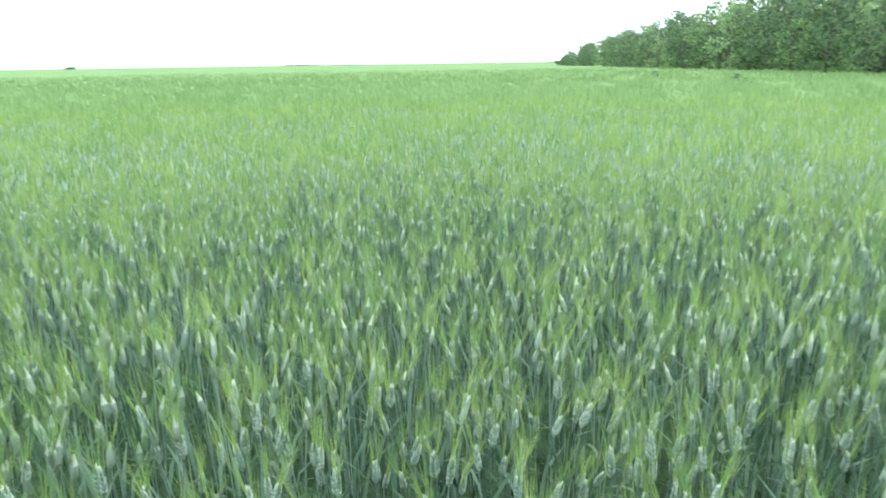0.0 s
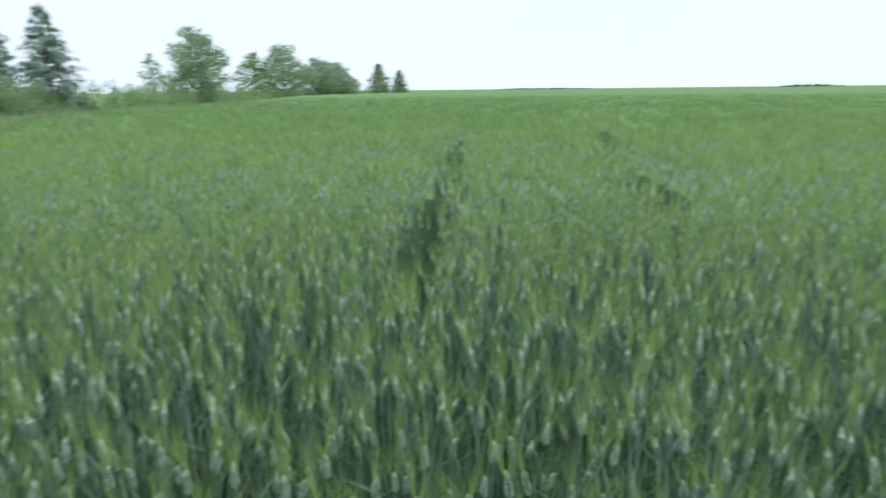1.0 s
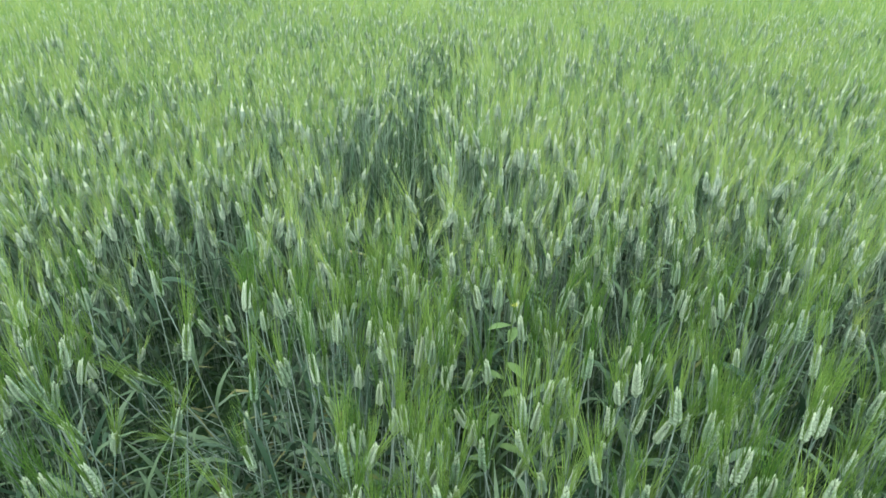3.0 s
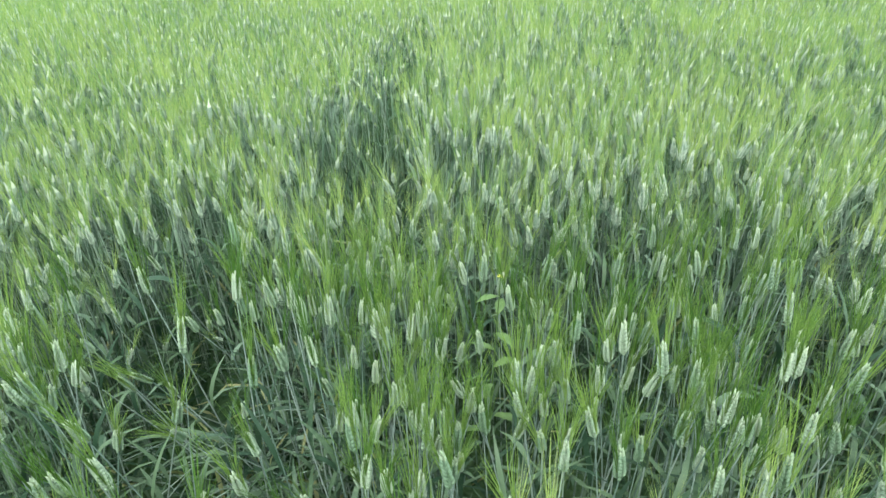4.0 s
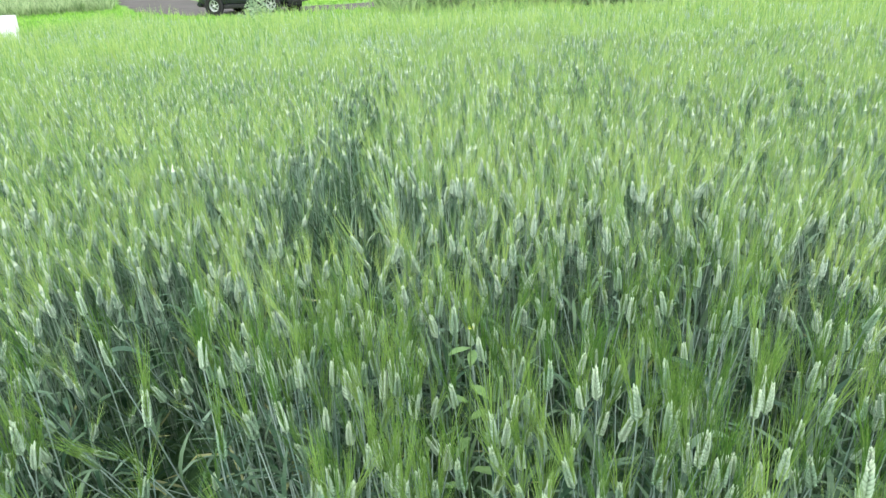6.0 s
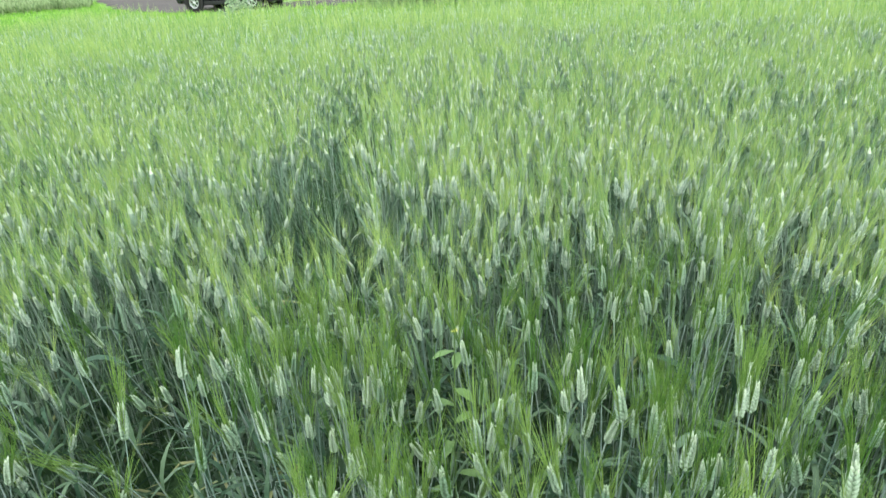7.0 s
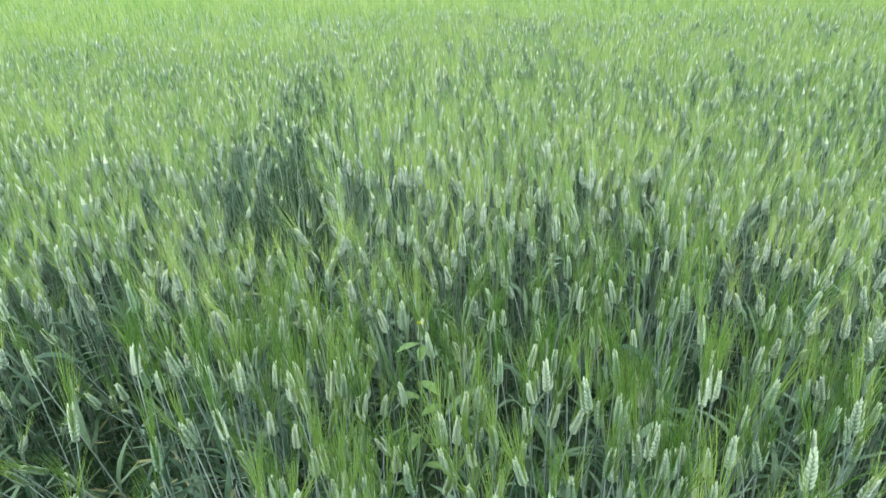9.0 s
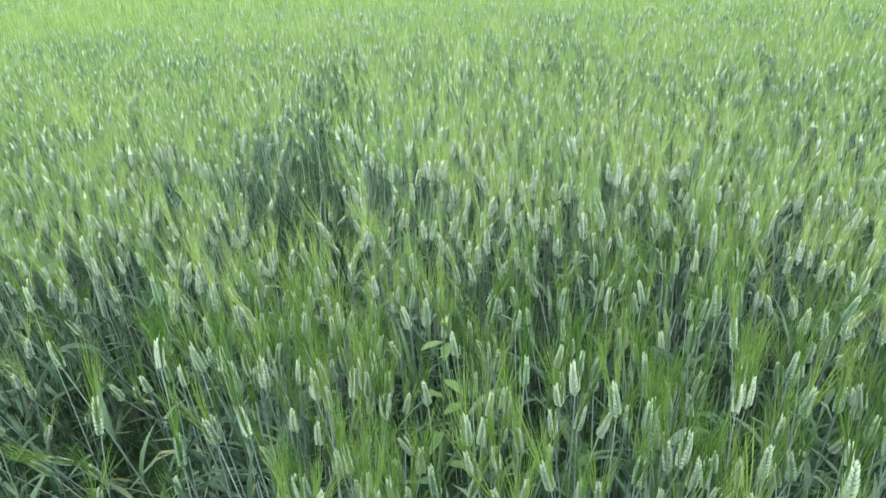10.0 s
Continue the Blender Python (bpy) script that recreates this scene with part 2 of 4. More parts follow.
def lens(base, axis, side, depth, length, wide, thick, sides=6):
    """A slim flattened body along an axis, pointed at both ends."""
    v, t = [], []
    heights, girth = (0.0, 0.2, 0.55, 0.85), (0.45, 1.0, 1.0, 0.6)
    for h, g in zip(heights, girth):
        for k in range(sides):
            w = 2 * math.pi * k / sides
            v.append(base + axis * length * h + side * wide * g * math.cos(w) + depth * thick * g * math.sin(w))
    for i in range(len(heights) - 1):
        for k in range(sides):
            a0, a1 = i * sides + k, i * sides + (k + 1) % sides
            t += [(a0, a1, a0 + sides), (a1, a1 + sides, a0 + sides)]
    v.append(base + axis * length)
    t += [((len(heights) - 1) * sides + k, (len(heights) - 1) * sides + (k + 1) % sides, len(v) - 1) for k in range(sides)]
    return np.array(v), t


# ---------------------------------------------------------------- the lie of the land
EDGE = [(-3000, 900), (-400, 118), (-120, 22), (-37, -3.4), (-20, -5.4), (-15.5, -6.5), (-11, -7.8), (-7, -8.4), (-5.5, -9.5), (-2.9, -10.9), (-1.5, -12.0), (0, -12.6), (1.4, -13.5), (2.3, -14.5), (3.8, -16.4), (4.6, -12.9), (40, -9), (3000, -9)]


def crop_edge(x):
    """Where the wheat ends towards the lane, as y for each x."""
    e = np.array(EDGE)
    return np.interp(x, e[:, 0], e[:, 1])


def wood_edge(y):
    return np.maximum(26.0, 0.176 * np.asarray(y, float) + 1.5)


def land(x, y):
    """Height of the ground."""
    x, y = np.asarray(x, float), np.asarray(y, float)
    up = np.clip(x - wood_edge(y), 0, 160) * 0.2
    up = up * np.clip((y + 40) / 60, 0, 1) * np.clip((700 - y) / 300, 0, 1)
    dip = -0.10 * np.clip((-15 - y) / 10, 0, 1) * np.clip((60 - np.abs(x)) / 40, 0, 1)
    return up + dip


def in_crop(x, y):
    return (y > crop_edge(x)) & (x < wood_edge(y) - 1.0)


# worn places in the wheat: wheel tracks (from, to, half width) and trampled spots (x, y, radius)
TRACKS = [((-2.5, 0.80), (-5.2, 2.02), 0.10), ((-5.1, 1.98), (-11.5, 5.30), 0.10), ((-3.9, 3.72), (-6.4, 5.22), 0.18), ((-8.2, 6.35), (-12.2, 9.0), 0.20)]
SPOTS = [(0.70, -1.22, 0.17), (0.74, -1.38, 0.19), (0.88, -1.40, 0.20), (0.84, -1.68, 0.25), (0.92, -1.95, 0.22), (0.70, -1.55, 0.15), (0.92, -2.18, 0.13), (0.74, -2.34, 0.08), (0.60, -2.42, 0.08),
         (0.30, -2.45, 0.165), (0.295, -2.75, 0.215), (0.26, -3.05, 0.215), (0.20, -3.40, 0.18), (0.06, -3.85, 0.18), (-0.06, -4.25, 0.18), (-0.19, -4.75, 0.18),
         (-0.32, -5.25, 0.17), (-0.48, -5.9, 0.18), (-0.62, -6.5, 0.24), (-0.85, -7.4, 0.2), (-1.62, -4.45, 0.30), (-2.1, -5.4, 0.3), (-0.46, -1.66, 0.07), (-0.32, -1.50, 0.09),
         (0.22, -1.24, 0.12), (-1.35, -1.38, 0.14), (-7.1, 4.1, 0.22), (-3.2, 0.86, 0.12), (-8.0, 2.45, 0.35), (-6.3, 0.4, 0.25), (0.14, -1.60, 0.11)]


def standing(x, y):
    """How upright and whole the wheat stands: 1, or towards 0 in the worn places."""
    keep = np.ones_like(x)
    for (x0, y0), (x1, y1), half in TRACKS:
        d = np.array([x1 - x0, y1 - y0])
        ln = np.hypot(*d)
        d = d / ln
        along = (x - x0) * d[0] + (y - y0) * d[1]
        off = np.abs((x - x0) * -d[1] + (y - y0) * d[0] + 0.06 * np.sin(along * 0.9))
        keep = np.where((along > 0) & (along < ln), np.minimum(keep, np.clip((off - half * 0.6) / (half * 0.8), 0.0, 1)), keep)
    for sx, sy, r in SPOTS:
        keep = np.minimum(keep, np.clip((np.hypot(x - sx, y - sy) / r - 0.6) / 0.6, 0.0, 1))
    return keep


# ---------------------------------------------------------------- ground
def graded(lo, hi, fine_lo, fine_hi, step, growth=1.18):
    mid = list(np.arange(fine_lo, fine_hi + step / 2, step))
    s, q = step, fine_lo
    while q > lo:
        s *= growth
        q -= s
        mid.insert(0, q)
    s, q = step, fine_hi
    while q < hi:
        s *= growth
        q += s
        mid.append(q)
    return np.array(mid)


def sheet(xs, ys, height, keep=None):
    gx, gy = np.meshgrid(xs, ys)
    gz = height(gx, gy)
    v = np.stack([gx, gy, gz], -1).reshape(-1, 3)
    nx = len(xs)
    i, j = np.meshgrid(np.arange(nx - 1), np.arange(len(ys) - 1))
    a = (j * nx + i).ravel()
    if keep is not None:
        cx, cy = v[a, 0] / 2 + v[a + nx + 1, 0] / 2, v[a, 1] / 2 + v[a + nx + 1, 1] / 2
        a = a[keep(cx, cy)]
    f = np.concatenate([np.stack([a, a + 1, a + nx + 1], 1), np.stack([a, a + nx + 1, a + nx], 1)])
    return v, f


xs, ys = graded(-4200, 4200, -40, 90, 2.5), graded(-4200, 4200, -50, 180, 2.5)
v, f = sheet(xs, ys, lambda x, y: land(x, y) - 0.004)
# soil under the wheat, rough grass elsewhere
cx, cy = v[f].mean(1)[:, 0], v[f].mean(1)[:, 1]
ground = new("ground", tri_mesh("ground", v, f, np.where(in_crop(cx, cy), 0, 1), [SOIL, VERGE], True))
tagged(ground, "dark field soil and grassy verge under the crops", "ground", kind="structure")

LANE = [(-300, 66), (-120, 5), (-60, -17), (-30, -25.0), (-5, -29.0), (0.6, -31.0), (3.4, -35.5), (5.4, -43), (8, -56), (12, -90), (20, -300)]


def lane_points():
    p = np.array(LANE, float)
    out = []
    for i in range(len(p) - 1):
        p0, p1, p2, p3 = p[max(i - 1, 0)], p[i], p[i + 1], p[min(i + 2, len(p) - 1)]
        for t in np.arange(0, 1, 0.1):
            out.append(0.5 * (2 * p1 + (p2 - p0) * t + (2 * p0 - 5 * p1 + 4 * p2 - p3) * t * t + (3 * p1 - p0 - 3 * p2 + p3) * t ** 3))
    return np.array(out)


def build_lane():
    c = lane_points()
    d = np.gradient(c, axis=0)
    d /= np.linalg.norm(d, axis=1)[:, None]
    nrm = np.stack([-d[:, 1], d[:, 0]], 1)
    across = [-2.1, -1.5, -0.9, -0.3, 0.3, 0.9, 1.5, 2.1]
    high = [0.0, 0.012, -0.01, 0.03, 0.03, -0.01, 0.012, 0.0]
    r = np.random.default_rng(3)
    v, f = [], []
    for i in range(len(c)):
        for a, h in zip(across, high):
            q = c[i] + nrm[i] * (a + (r.uniform(-0.25, 0.25) if abs(a) > 2 else 0))
            v.append((q[0], q[1], float(land(q[0], q[1])) + 0.022 + h))
    n = len(across)
    for i in range(len(c) - 1):
        for k in range(n - 1):
            a = i * n + k
            f += [(a, a + 1, a + n), (a + 1, a + n + 1, a + n)]
    return tri_mesh("road", np.array(v), np.array(f), np.zeros(len(f)), [ROAD], True)


road = tagged(new("road", build_lane()), "grey-brown dirt lane with shallow wheel ruts", "road", kind="structure")


def lane_y(x):
    c = lane_points()
    k = c[:, 0].argsort()
    return np.interp(x, c[k][:, 0], c[k][:, 1])


def lane_x(y):
    c = lane_points()
    k = c[:, 1].argsort()
    return np.interp(y, c[k][:, 1], c[k][:, 0])


def lane_distance(x, y):
    c = lane_points()
    return np.concatenate([np.sqrt(((p[:, None] - c[None, :, 0]) ** 2 + (q[:, None] - c[None, :, 1]) ** 2).min(1)) for p, q in zip(np.array_split(x, 40), np.array_split(y, 40))])


v, f = sheet(graded(-4200, 4200, -60, 30, 1.5), graded(-4200, 60, -60, -20, 1.5), lambda x, y: land(x, y) + 0.03 + 0.25 * np.clip((-38 - y) / 30, 0, 1),
             lambda x, y: (x < lane_x(y)) & (y < lane_y(x)) & (lane_distance(x, y) > 5.0))
field = new("ground_young_crop", tri_mesh("young_crop", v, f, np.zeros(len(f)), [FIELD], True))
tagged(field, "vivid yellow-green field of young crop beyond the lane", "field", kind="structure")


# ---------------------------------------------------------------- wheat
def wheat(r, level):
    """One wheat stalk, root at the origin, by level of detail 0 (finest) to 3. Materials: 0 ear, 1 awn, 2 stem, 3 leaf."""
    b = Build()
    top = 0.80
    bend = np.array([r.uniform(-0.032, 0.032), r.uniform(-0.032, 0.032)])

    def along(z):
        return np.array([bend[0] * (z / top) ** 2, bend[1] * (z / top) ** 2, z])

    if level <= 1:
        zs = [0.0, 0.3, 0.58, top] if level == 0 else [0.0, 0.42, top]
        b.add(*tube([along(z) for z in zs], np.linspace(0.0024, 0.0014, len(zs)), 4 if level == 0 else 3), 2)
    elif level == 2:
        b.add(*ribbon([along(0.2), along(0.55), along(top)], [0.004, 0.0035, 0.003], (math.cos(1.0), math.sin(1.0), 0)), 2)
    if level == 1:
        a = r.uniform(0, 6.28)
        c = np.array([0.03 * math.cos(a), 0.03 * math.sin(a), 0])
        b.add(*tube([c, c * 1.4 + (0, 0, r.uniform(0.5, 0.72))], [0.0022, 0.0012], 3), 2)
    if level == 2:
        a = r.uniform(0, 6.28)
        d = np.array([math.cos(a), math.sin(a), 0])
        b.add(*ribbon([along(0.38), along(0.55) + d * 0.04, along(0.62) + d * 0.12], [0.010, 0.013, 0.002], (-d[1], d[0], 0)), 3)
    # ear: leans on from the stalk
    tilt = np.array([bend[0] * 3 + r.uniform(-0.18, 0.18), bend[1] * 3 + r.uniform(-0.18, 0.18), 1.0])
    tilt /= np.linalg.norm(tilt)
    base, size = along(top), r.uniform(0.060, 0.080)
    turn = r.uniform(0, math.pi)
    side = np.array([math.cos(turn), math.sin(turn), 0.0])
    side -= tilt * side.dot(tilt)
    side /= np.linalg.norm(side)
    depth = np.cross(tilt, side)
    if level <= 1:
        # a slim core, and spikelets that overlap in two rows on both flat faces, like chevrons
        n = 8 if level == 0 else 6
        b.add(*lens(base, tilt, side, depth, size * 0.97, *((0.0062, 0.0048, 6) if level == 0 else (0.0074, 0.0056, 4))), 0)
        for k in range(n):
            for s in (-1, 1):
                h = (k + (0.5 if s > 0 else 0)) / n
                w = 0.52 + 0.60 * math.sin(math.pi * min(1, h * 0.78 + 0.15)) ** 0.8
                ln = size * (0.25 if level == 0 else 0.31) * (0.8 + 0.25 * w)
                for face in (-1, 1):
                    root = base + tilt * size * h * 0.85 + depth * face * 0.0030 * w + side * s * 0.0012
                    axis = tilt + side * s * ((0.52 if level == 0 else 0.42) - 0.36 * h) + depth * face * (0.20 - 0.12 * h) + side * r.uniform(-0.06, 0.06)
                    b.add(*spindle(root, axis, ln, (0.0078 if level == 0 else 0.0080) * w, 5 if level == 0 else 3, 0.46), 4 if h > 0.8 else 0)
        b.add(*spindle(base + tilt * size * 0.82, tilt, size * 0.27, 0.0066, 4), 4)
    elif level == 2:
        b.add(*tube([base + tilt * size * u for u in (-0.05, 0.22, 0.66)], [0.003, 0.0112, 0.0100], 3), 0)
        b.add(*tube([base + tilt * size * u for u in (0.66, 1.16)], [0.0100, 0.001], 3), 4)
    else:
        q, wide = base - tilt * 0.05, 0.0115
        ring3 = [q + wide * np.array([math.cos(turn + k * 2.094), math.sin(turn + k * 2.094), 0]) for k in range(3)]
        b.add(ring3 + [base + tilt * size * 1.15], [(0, 1, 3), (1, 2, 3), (2, 0, 3)], 0)
        b.add([base + (0.004, 0, 0), base - (0.004, 0, 0), along(0.35)], [(0, 1, 2)], 2)
        b.add([base + tilt * size * 0.6 + side * 0.008, base + tilt * size * 0.6 - side * 0.008, base + tilt * size * 1.25], [(0, 1, 2)], 4)
    # awns
    count, wide = ((23, 0.0013), (27, 0.0014), (17, 0.0023), (5, 0.0082))[level]
    for k in range(count):
        h = r.uniform(0.05, 0.95) if level == 0 else (r.uniform(0.55, 1.0) if k % 4 else r.uniform(0.0, 0.5))
        s = 1 if k % 2 else -1
        root = base + tilt * size * h + side * s * 0.005
        fan = (0.85, 0.95, 1.05, 1.0)[level]
        out = tilt + fan * side * s * r.uniform(0.02, 0.26) + fan * depth * r.uniform(-0.18, 0.18)
        out /= np.linalg.norm(out)
        ln = r.uniform(0.10, 0.16) * (1, 1.05, 1.15, 1.4)[level]
        w = np.array([r.normal(), r.normal(), 0.0])
        w /= np.linalg.norm(w)
        if level == 0:
            mid = root + out * ln * 0.55
            end = root + out * ln + side * s * 0.006 + np.array([0, 0, 0.004])
            b.add(*tube([root, mid, end], [wide * 0.55, wide * 0.42, wide * 0.12], 3), 1)
        else:
            b.add([root - w * wide / 2, root + w * wide / 2, root + out * ln], [(0, 1, 2)], 1)
    # leaves
    leaves = ((0.56, 0.20, 0.013), (0.40, 0.24, 0.014), (0.24, 0.24, 0.012)) if level < 2 else ()
    for z0, ln, w in leaves:
        a = r.uniform(0, 2 * math.pi)
        ln *= r.uniform(0.75, 1.2)
        d = np.array([math.cos(a), math.sin(a), 0])
        droop = r.uniform(-0.1, 0.75)
        cnt = 5 if level == 0 else (4 if level == 1 else 3)
        pts = [along(z0) + d * ln * (0.16 * u + 0.38 * u * u) + np.array([0, 0, ln * (0.85 * u - droop * u * u)]) for u in np.linspace(0, 1, cnt)]
        wd = [w * q for q in ((0.6, 1.0, 0.95, 0.6, 0.05) if cnt == 5 else ((0.6, 1.0, 0.8, 0.05) if cnt == 4 else (0.7, 1.0, 0.05)))]
        # some top leaves take the lighter copy, as if better lit
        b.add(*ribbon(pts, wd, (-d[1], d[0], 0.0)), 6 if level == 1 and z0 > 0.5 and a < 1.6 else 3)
    return b.arrays()


def tuft(r, level):
    """A tuft of ear tops for the middle distance (4) and the far field (5)."""
    b = Build()
    n, spread, w, h = (4, 0.11, 0.018, 0.30) if level == 4 else (4, 0.45, 0.08, 0.33)
    for k in range(n):
        x, y = r.uniform(-spread, spread), r.uniform(-spread, spread)
        z0, a = 0.58 + r.uniform(-0.04, 0.06), r.uniform(0, math.pi)
        lean = (r.uniform(-0.03, 0.03), r.uniform(-0.03, 0.03))
        d = np.array([math.cos(a), math.sin(a), 0]) * w * r.uniform(0.7, 1.2)
        c = np.array([x, y, z0])
        tip = c + (lean[0], lean[1], h * r.uniform(0.8, 1.25))
        b.add([c - d, c + d, tip, c + np.array([-d[1], d[0], 0.02]), c - np.array([-d[1], d[0], -0.02])], [(0, 1, 2), (3, 4, 2)], 1)
    return b.arrays()


def scatter(name, kinds, x, y, r, lean=0.055, low=0.86, high=1.08, mats=(EAR, AWN, STEM, LEAF, EAR_TIP, STRAW, PALE_LEAF)):
    """Many stalks joined into one mesh."""
    keep = standing(x, y)
    pick = r.integers(0, len(kinds), len(x))
    vs, fs, ms, n = [], [], [], 0
    height = r.uniform(low, high, len(x)) * (0.93 + 0.07 * np.sin(x * 1.7 + 0.6 * y) * np.cos(y * 1.3)) * (0.45 + 0.55 * keep)
    turn = r.uniform(0, 2 * math.pi, len(x))
    wind = np.stack([r.normal(0.008, lean, len(x)), r.normal(0.004, lean, len(x))], 1) * (1 + 1.2 * (1 - keep))[:, None]
    z0 = land(x, y)
    for k, (v, f, m) in enumerate(kinds):
        s = np.where(pick == k)[0]
        if not len(s):
            continue
        c, sn = np.cos(turn[s])[:, None], np.sin(turn[s])[:, None]
        px = v[None, :, 0] * c - v[None, :, 1] * sn
        py = v[None, :, 0] * sn + v[None, :, 1] * c
        pz = v[None, :, 2] * height[s][:, None]
        bow = np.maximum(v[None, :, 2] / 0.8, 0) ** 1.6 * 0.8
        out = np.stack([px + x[s][:, None] + wind[s, 0][:, None] * bow, py + y[s][:, None] + wind[s, 1][:, None] * bow, pz + z0[s][:, None]], -1)
        vs.append(out.reshape(-1, 3))
        fs.append((f[None] + (np.arange(len(s)) * len(v))[:, None, None] + n).reshape(-1, 3))
        ms.append(np.tile(m, len(s)))
        n += len(s) * len(v)
    ob = new(name, tri_mesh(name, np.concatenate(vs), np.concatenate(fs), np.concatenate(ms), list(mats)))
    return ob


def ring(r, count, r0, r1, az0, az1, cx=0.35, cy=-0.35):
    """Sown evenly, with jitter, in a sector of a ring; azimuths turn left from +y."""
    area = math.radians(az1 - az0) / 2 * (r1 * r1 - r0 * r0)
    step = math.sqrt(area / count)
    g = np.arange(-r1, r1 + step, step)
    x, y = np.meshgrid(g, g)
    x = x.ravel() + r.uniform(-0.42, 0.42, x.size) * step
    y = y.ravel() + r.uniform(-0.42, 0.42, y.size) * step
    d, a = np.hypot(x, y), np.degrees(np.arctan2(-x, y))
    a = az0 + (a - az0) % 360
    k = (d >= r0) & (d < r1) & (a <= az1)
    return cx + x[k], cy + y[k]


def grow(name, level, density, r0, r1, az0, az1, seed, label, low=0.80, high=1.06, avoid=None, fade=False):
    r = np.random.default_rng(seed)
    area = math.radians(az1 - az0) / 2 * (r1 * r1 - r0 * r0)
    x, y = ring(r, int(area * density), r0, r1, az0, az1)
    k = in_crop(x, y) & (r.uniform(0, 1, len(x)) < np.where(x < -2.4, 0.06, 0.02) + 0.97 * standing(x, y))
    if avoid is not None:
        k &= ~avoid(x, y)
    if fade:
        k &= r.uniform(0, 1, len(x)) < np.clip((r1 - np.hypot(x, y)) / (r1 - r0), 0, 1)
    x, y = x[k], y[k]
    kinds = [wheat(r, level) if level < 4 else tuft(r, level) for _ in range(10)]
    # farther stalks wear the lighter copies, so shade between them is painted weaker
    ob = scatter(name, kinds, x, y, r, low=low, high=high, mats=(EAR, CROP_TOPS if level >= 4 else AWN, STEM if level < 2 else PALE_STEM, LEAF if level < 2 else PALE_LEAF, EAR_TIP, STRAW, PALE_LEAF))
    return tagged(ob, label, "wheat", kind="stuff")


# the canopy that closes the field below the ears, from a few metres out to the horizon
def build_canopy():
    rad = [1.2]
    while rad[-1] < 3800:
        rad.append(rad[-1] * (1.03 if rad[-1] < 16 else 1.08))
    rad = np.array(rad)
    az = np.radians(np.arange(0, 360.1, 0.75))
    r = np.random.default_rng(11)
    ra, aa = np.meshgrid(rad, az)
    x, y = 0.35 - np.sin(aa) * ra, -0.35 + np.cos(aa) * ra
    z = np.interp(ra, [1.2, 2.3, 4, 6, 9, 14, 36, 60, 120], [0.03, 0.08, 0.30, 0.44, 0.52, 0.58, 0.68, 0.70, 0.80]) + r.uniform(-1, 1, ra.shape) * np.interp(ra, [2, 6, 40, 200], [0.05, 0.08, 0.06, 0.03]) + land(x, y)
    z = np.maximum(z - 0.5 * (1 - standing(x, y)) * (ra < 60), land(x, y) + 0.03)
    v = np.stack([x, y, z], -1).reshape(-1, 3)
    nr = len(rad)
    i, j = np.meshgrid(np.arange(nr - 1), np.arange(len(az) - 1))
    a = (j * nr + i).ravel()
    c = (v[a] + v[a + nr + 1]) / 2
    a = a[in_crop(c[:, 0], c[:, 1])]
    f = np.concatenate([np.stack([a, a + 1, a + nr + 1], 1), np.stack([a, a + nr + 1, a + nr], 1)])
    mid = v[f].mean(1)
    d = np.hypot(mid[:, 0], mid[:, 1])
    # faces close by and in worn places are painted dark, as shade
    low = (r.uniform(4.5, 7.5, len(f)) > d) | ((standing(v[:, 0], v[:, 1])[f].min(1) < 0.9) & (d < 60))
    return tri_mesh("wheat_canopy", v, f, low.astype(int), [CANOPY, UNDER_SHADE])


tagged(new("wheat_canopy", build_canopy()), "dense pale green wheat canopy to the horizon, painted shade-dark nearby", "wheat", kind="stuff")


def hero_zone(x, y):
    """The patch of wheat that stands right in front of where the walk ends."""
    return (np.abs(x - 0.25) < 0.95) & (y < -1.0) & (y > -1.85)


grow("wheat_near", 1, 118, 2.3, 3.2, 112, 240, 34, "green bearded wheat with pale ears and yellow-green awns")
grow("wheat_near", 2, 150, 2.3, 3.2, 112, 240, 35, "green bearded wheat with pale ears and yellow-green awns")
grow("wheat_near", 2, 240, 3.2, 4.2, 112, 240, 28, "green bearded wheat with pale ears and yellow-green awns")
grow("wheat_near", 1, 225, 0.30, 2.3, 112, 240, 21, "green bearded wheat with pale ears and yellow-green awns", avoid=hero_zone)
grow("wheat_near", 1, 168, 0.30, 2.0, -50, 112, 20, "green bearded wheat with pale ears and yellow-green awns")
grow("wheat_near", 2, 175, 2.0, 5.4, -50, 112, 22, "green bearded wheat with pale ears and yellow-green awns")
grow("wheat_near", 2, 210, 4.2, 7.5, 112, 240, 23, "green bearded wheat with pale ears and yellow-green awns")
grow("wheat_middle", 3, 105, 5.4, 14, -50, 112, 24, "green bearded wheat with crowded ears")
grow("wheat_middle", 3, 170, 7.5, 11, 112, 235, 25, "green bearded wheat with crowded ears")
grow("wheat_middle", 3, 120, 11, 19, 112, 235, 36, "green bearded wheat with crowded ears")
grow("wheat_far", 4, 16, 14, 36, -45, 125, 26, "pale green wheat tops in the middle of the field")
grow("wheat_far", 5, 3.2, 34, 95, -42, 105, 27, "pale green wheat tops far out in the field", 0.88, 1.00, fade=True)

grow("wheat_near", 2, 110, 0.30, 4.2, 240, 310, 32, "green bearded wheat with pale ears and yellow-green awns")
grow("wheat_middle", 3, 50, 4.2, 12, 235, 310, 33, "green bearded wheat with crowded ears")


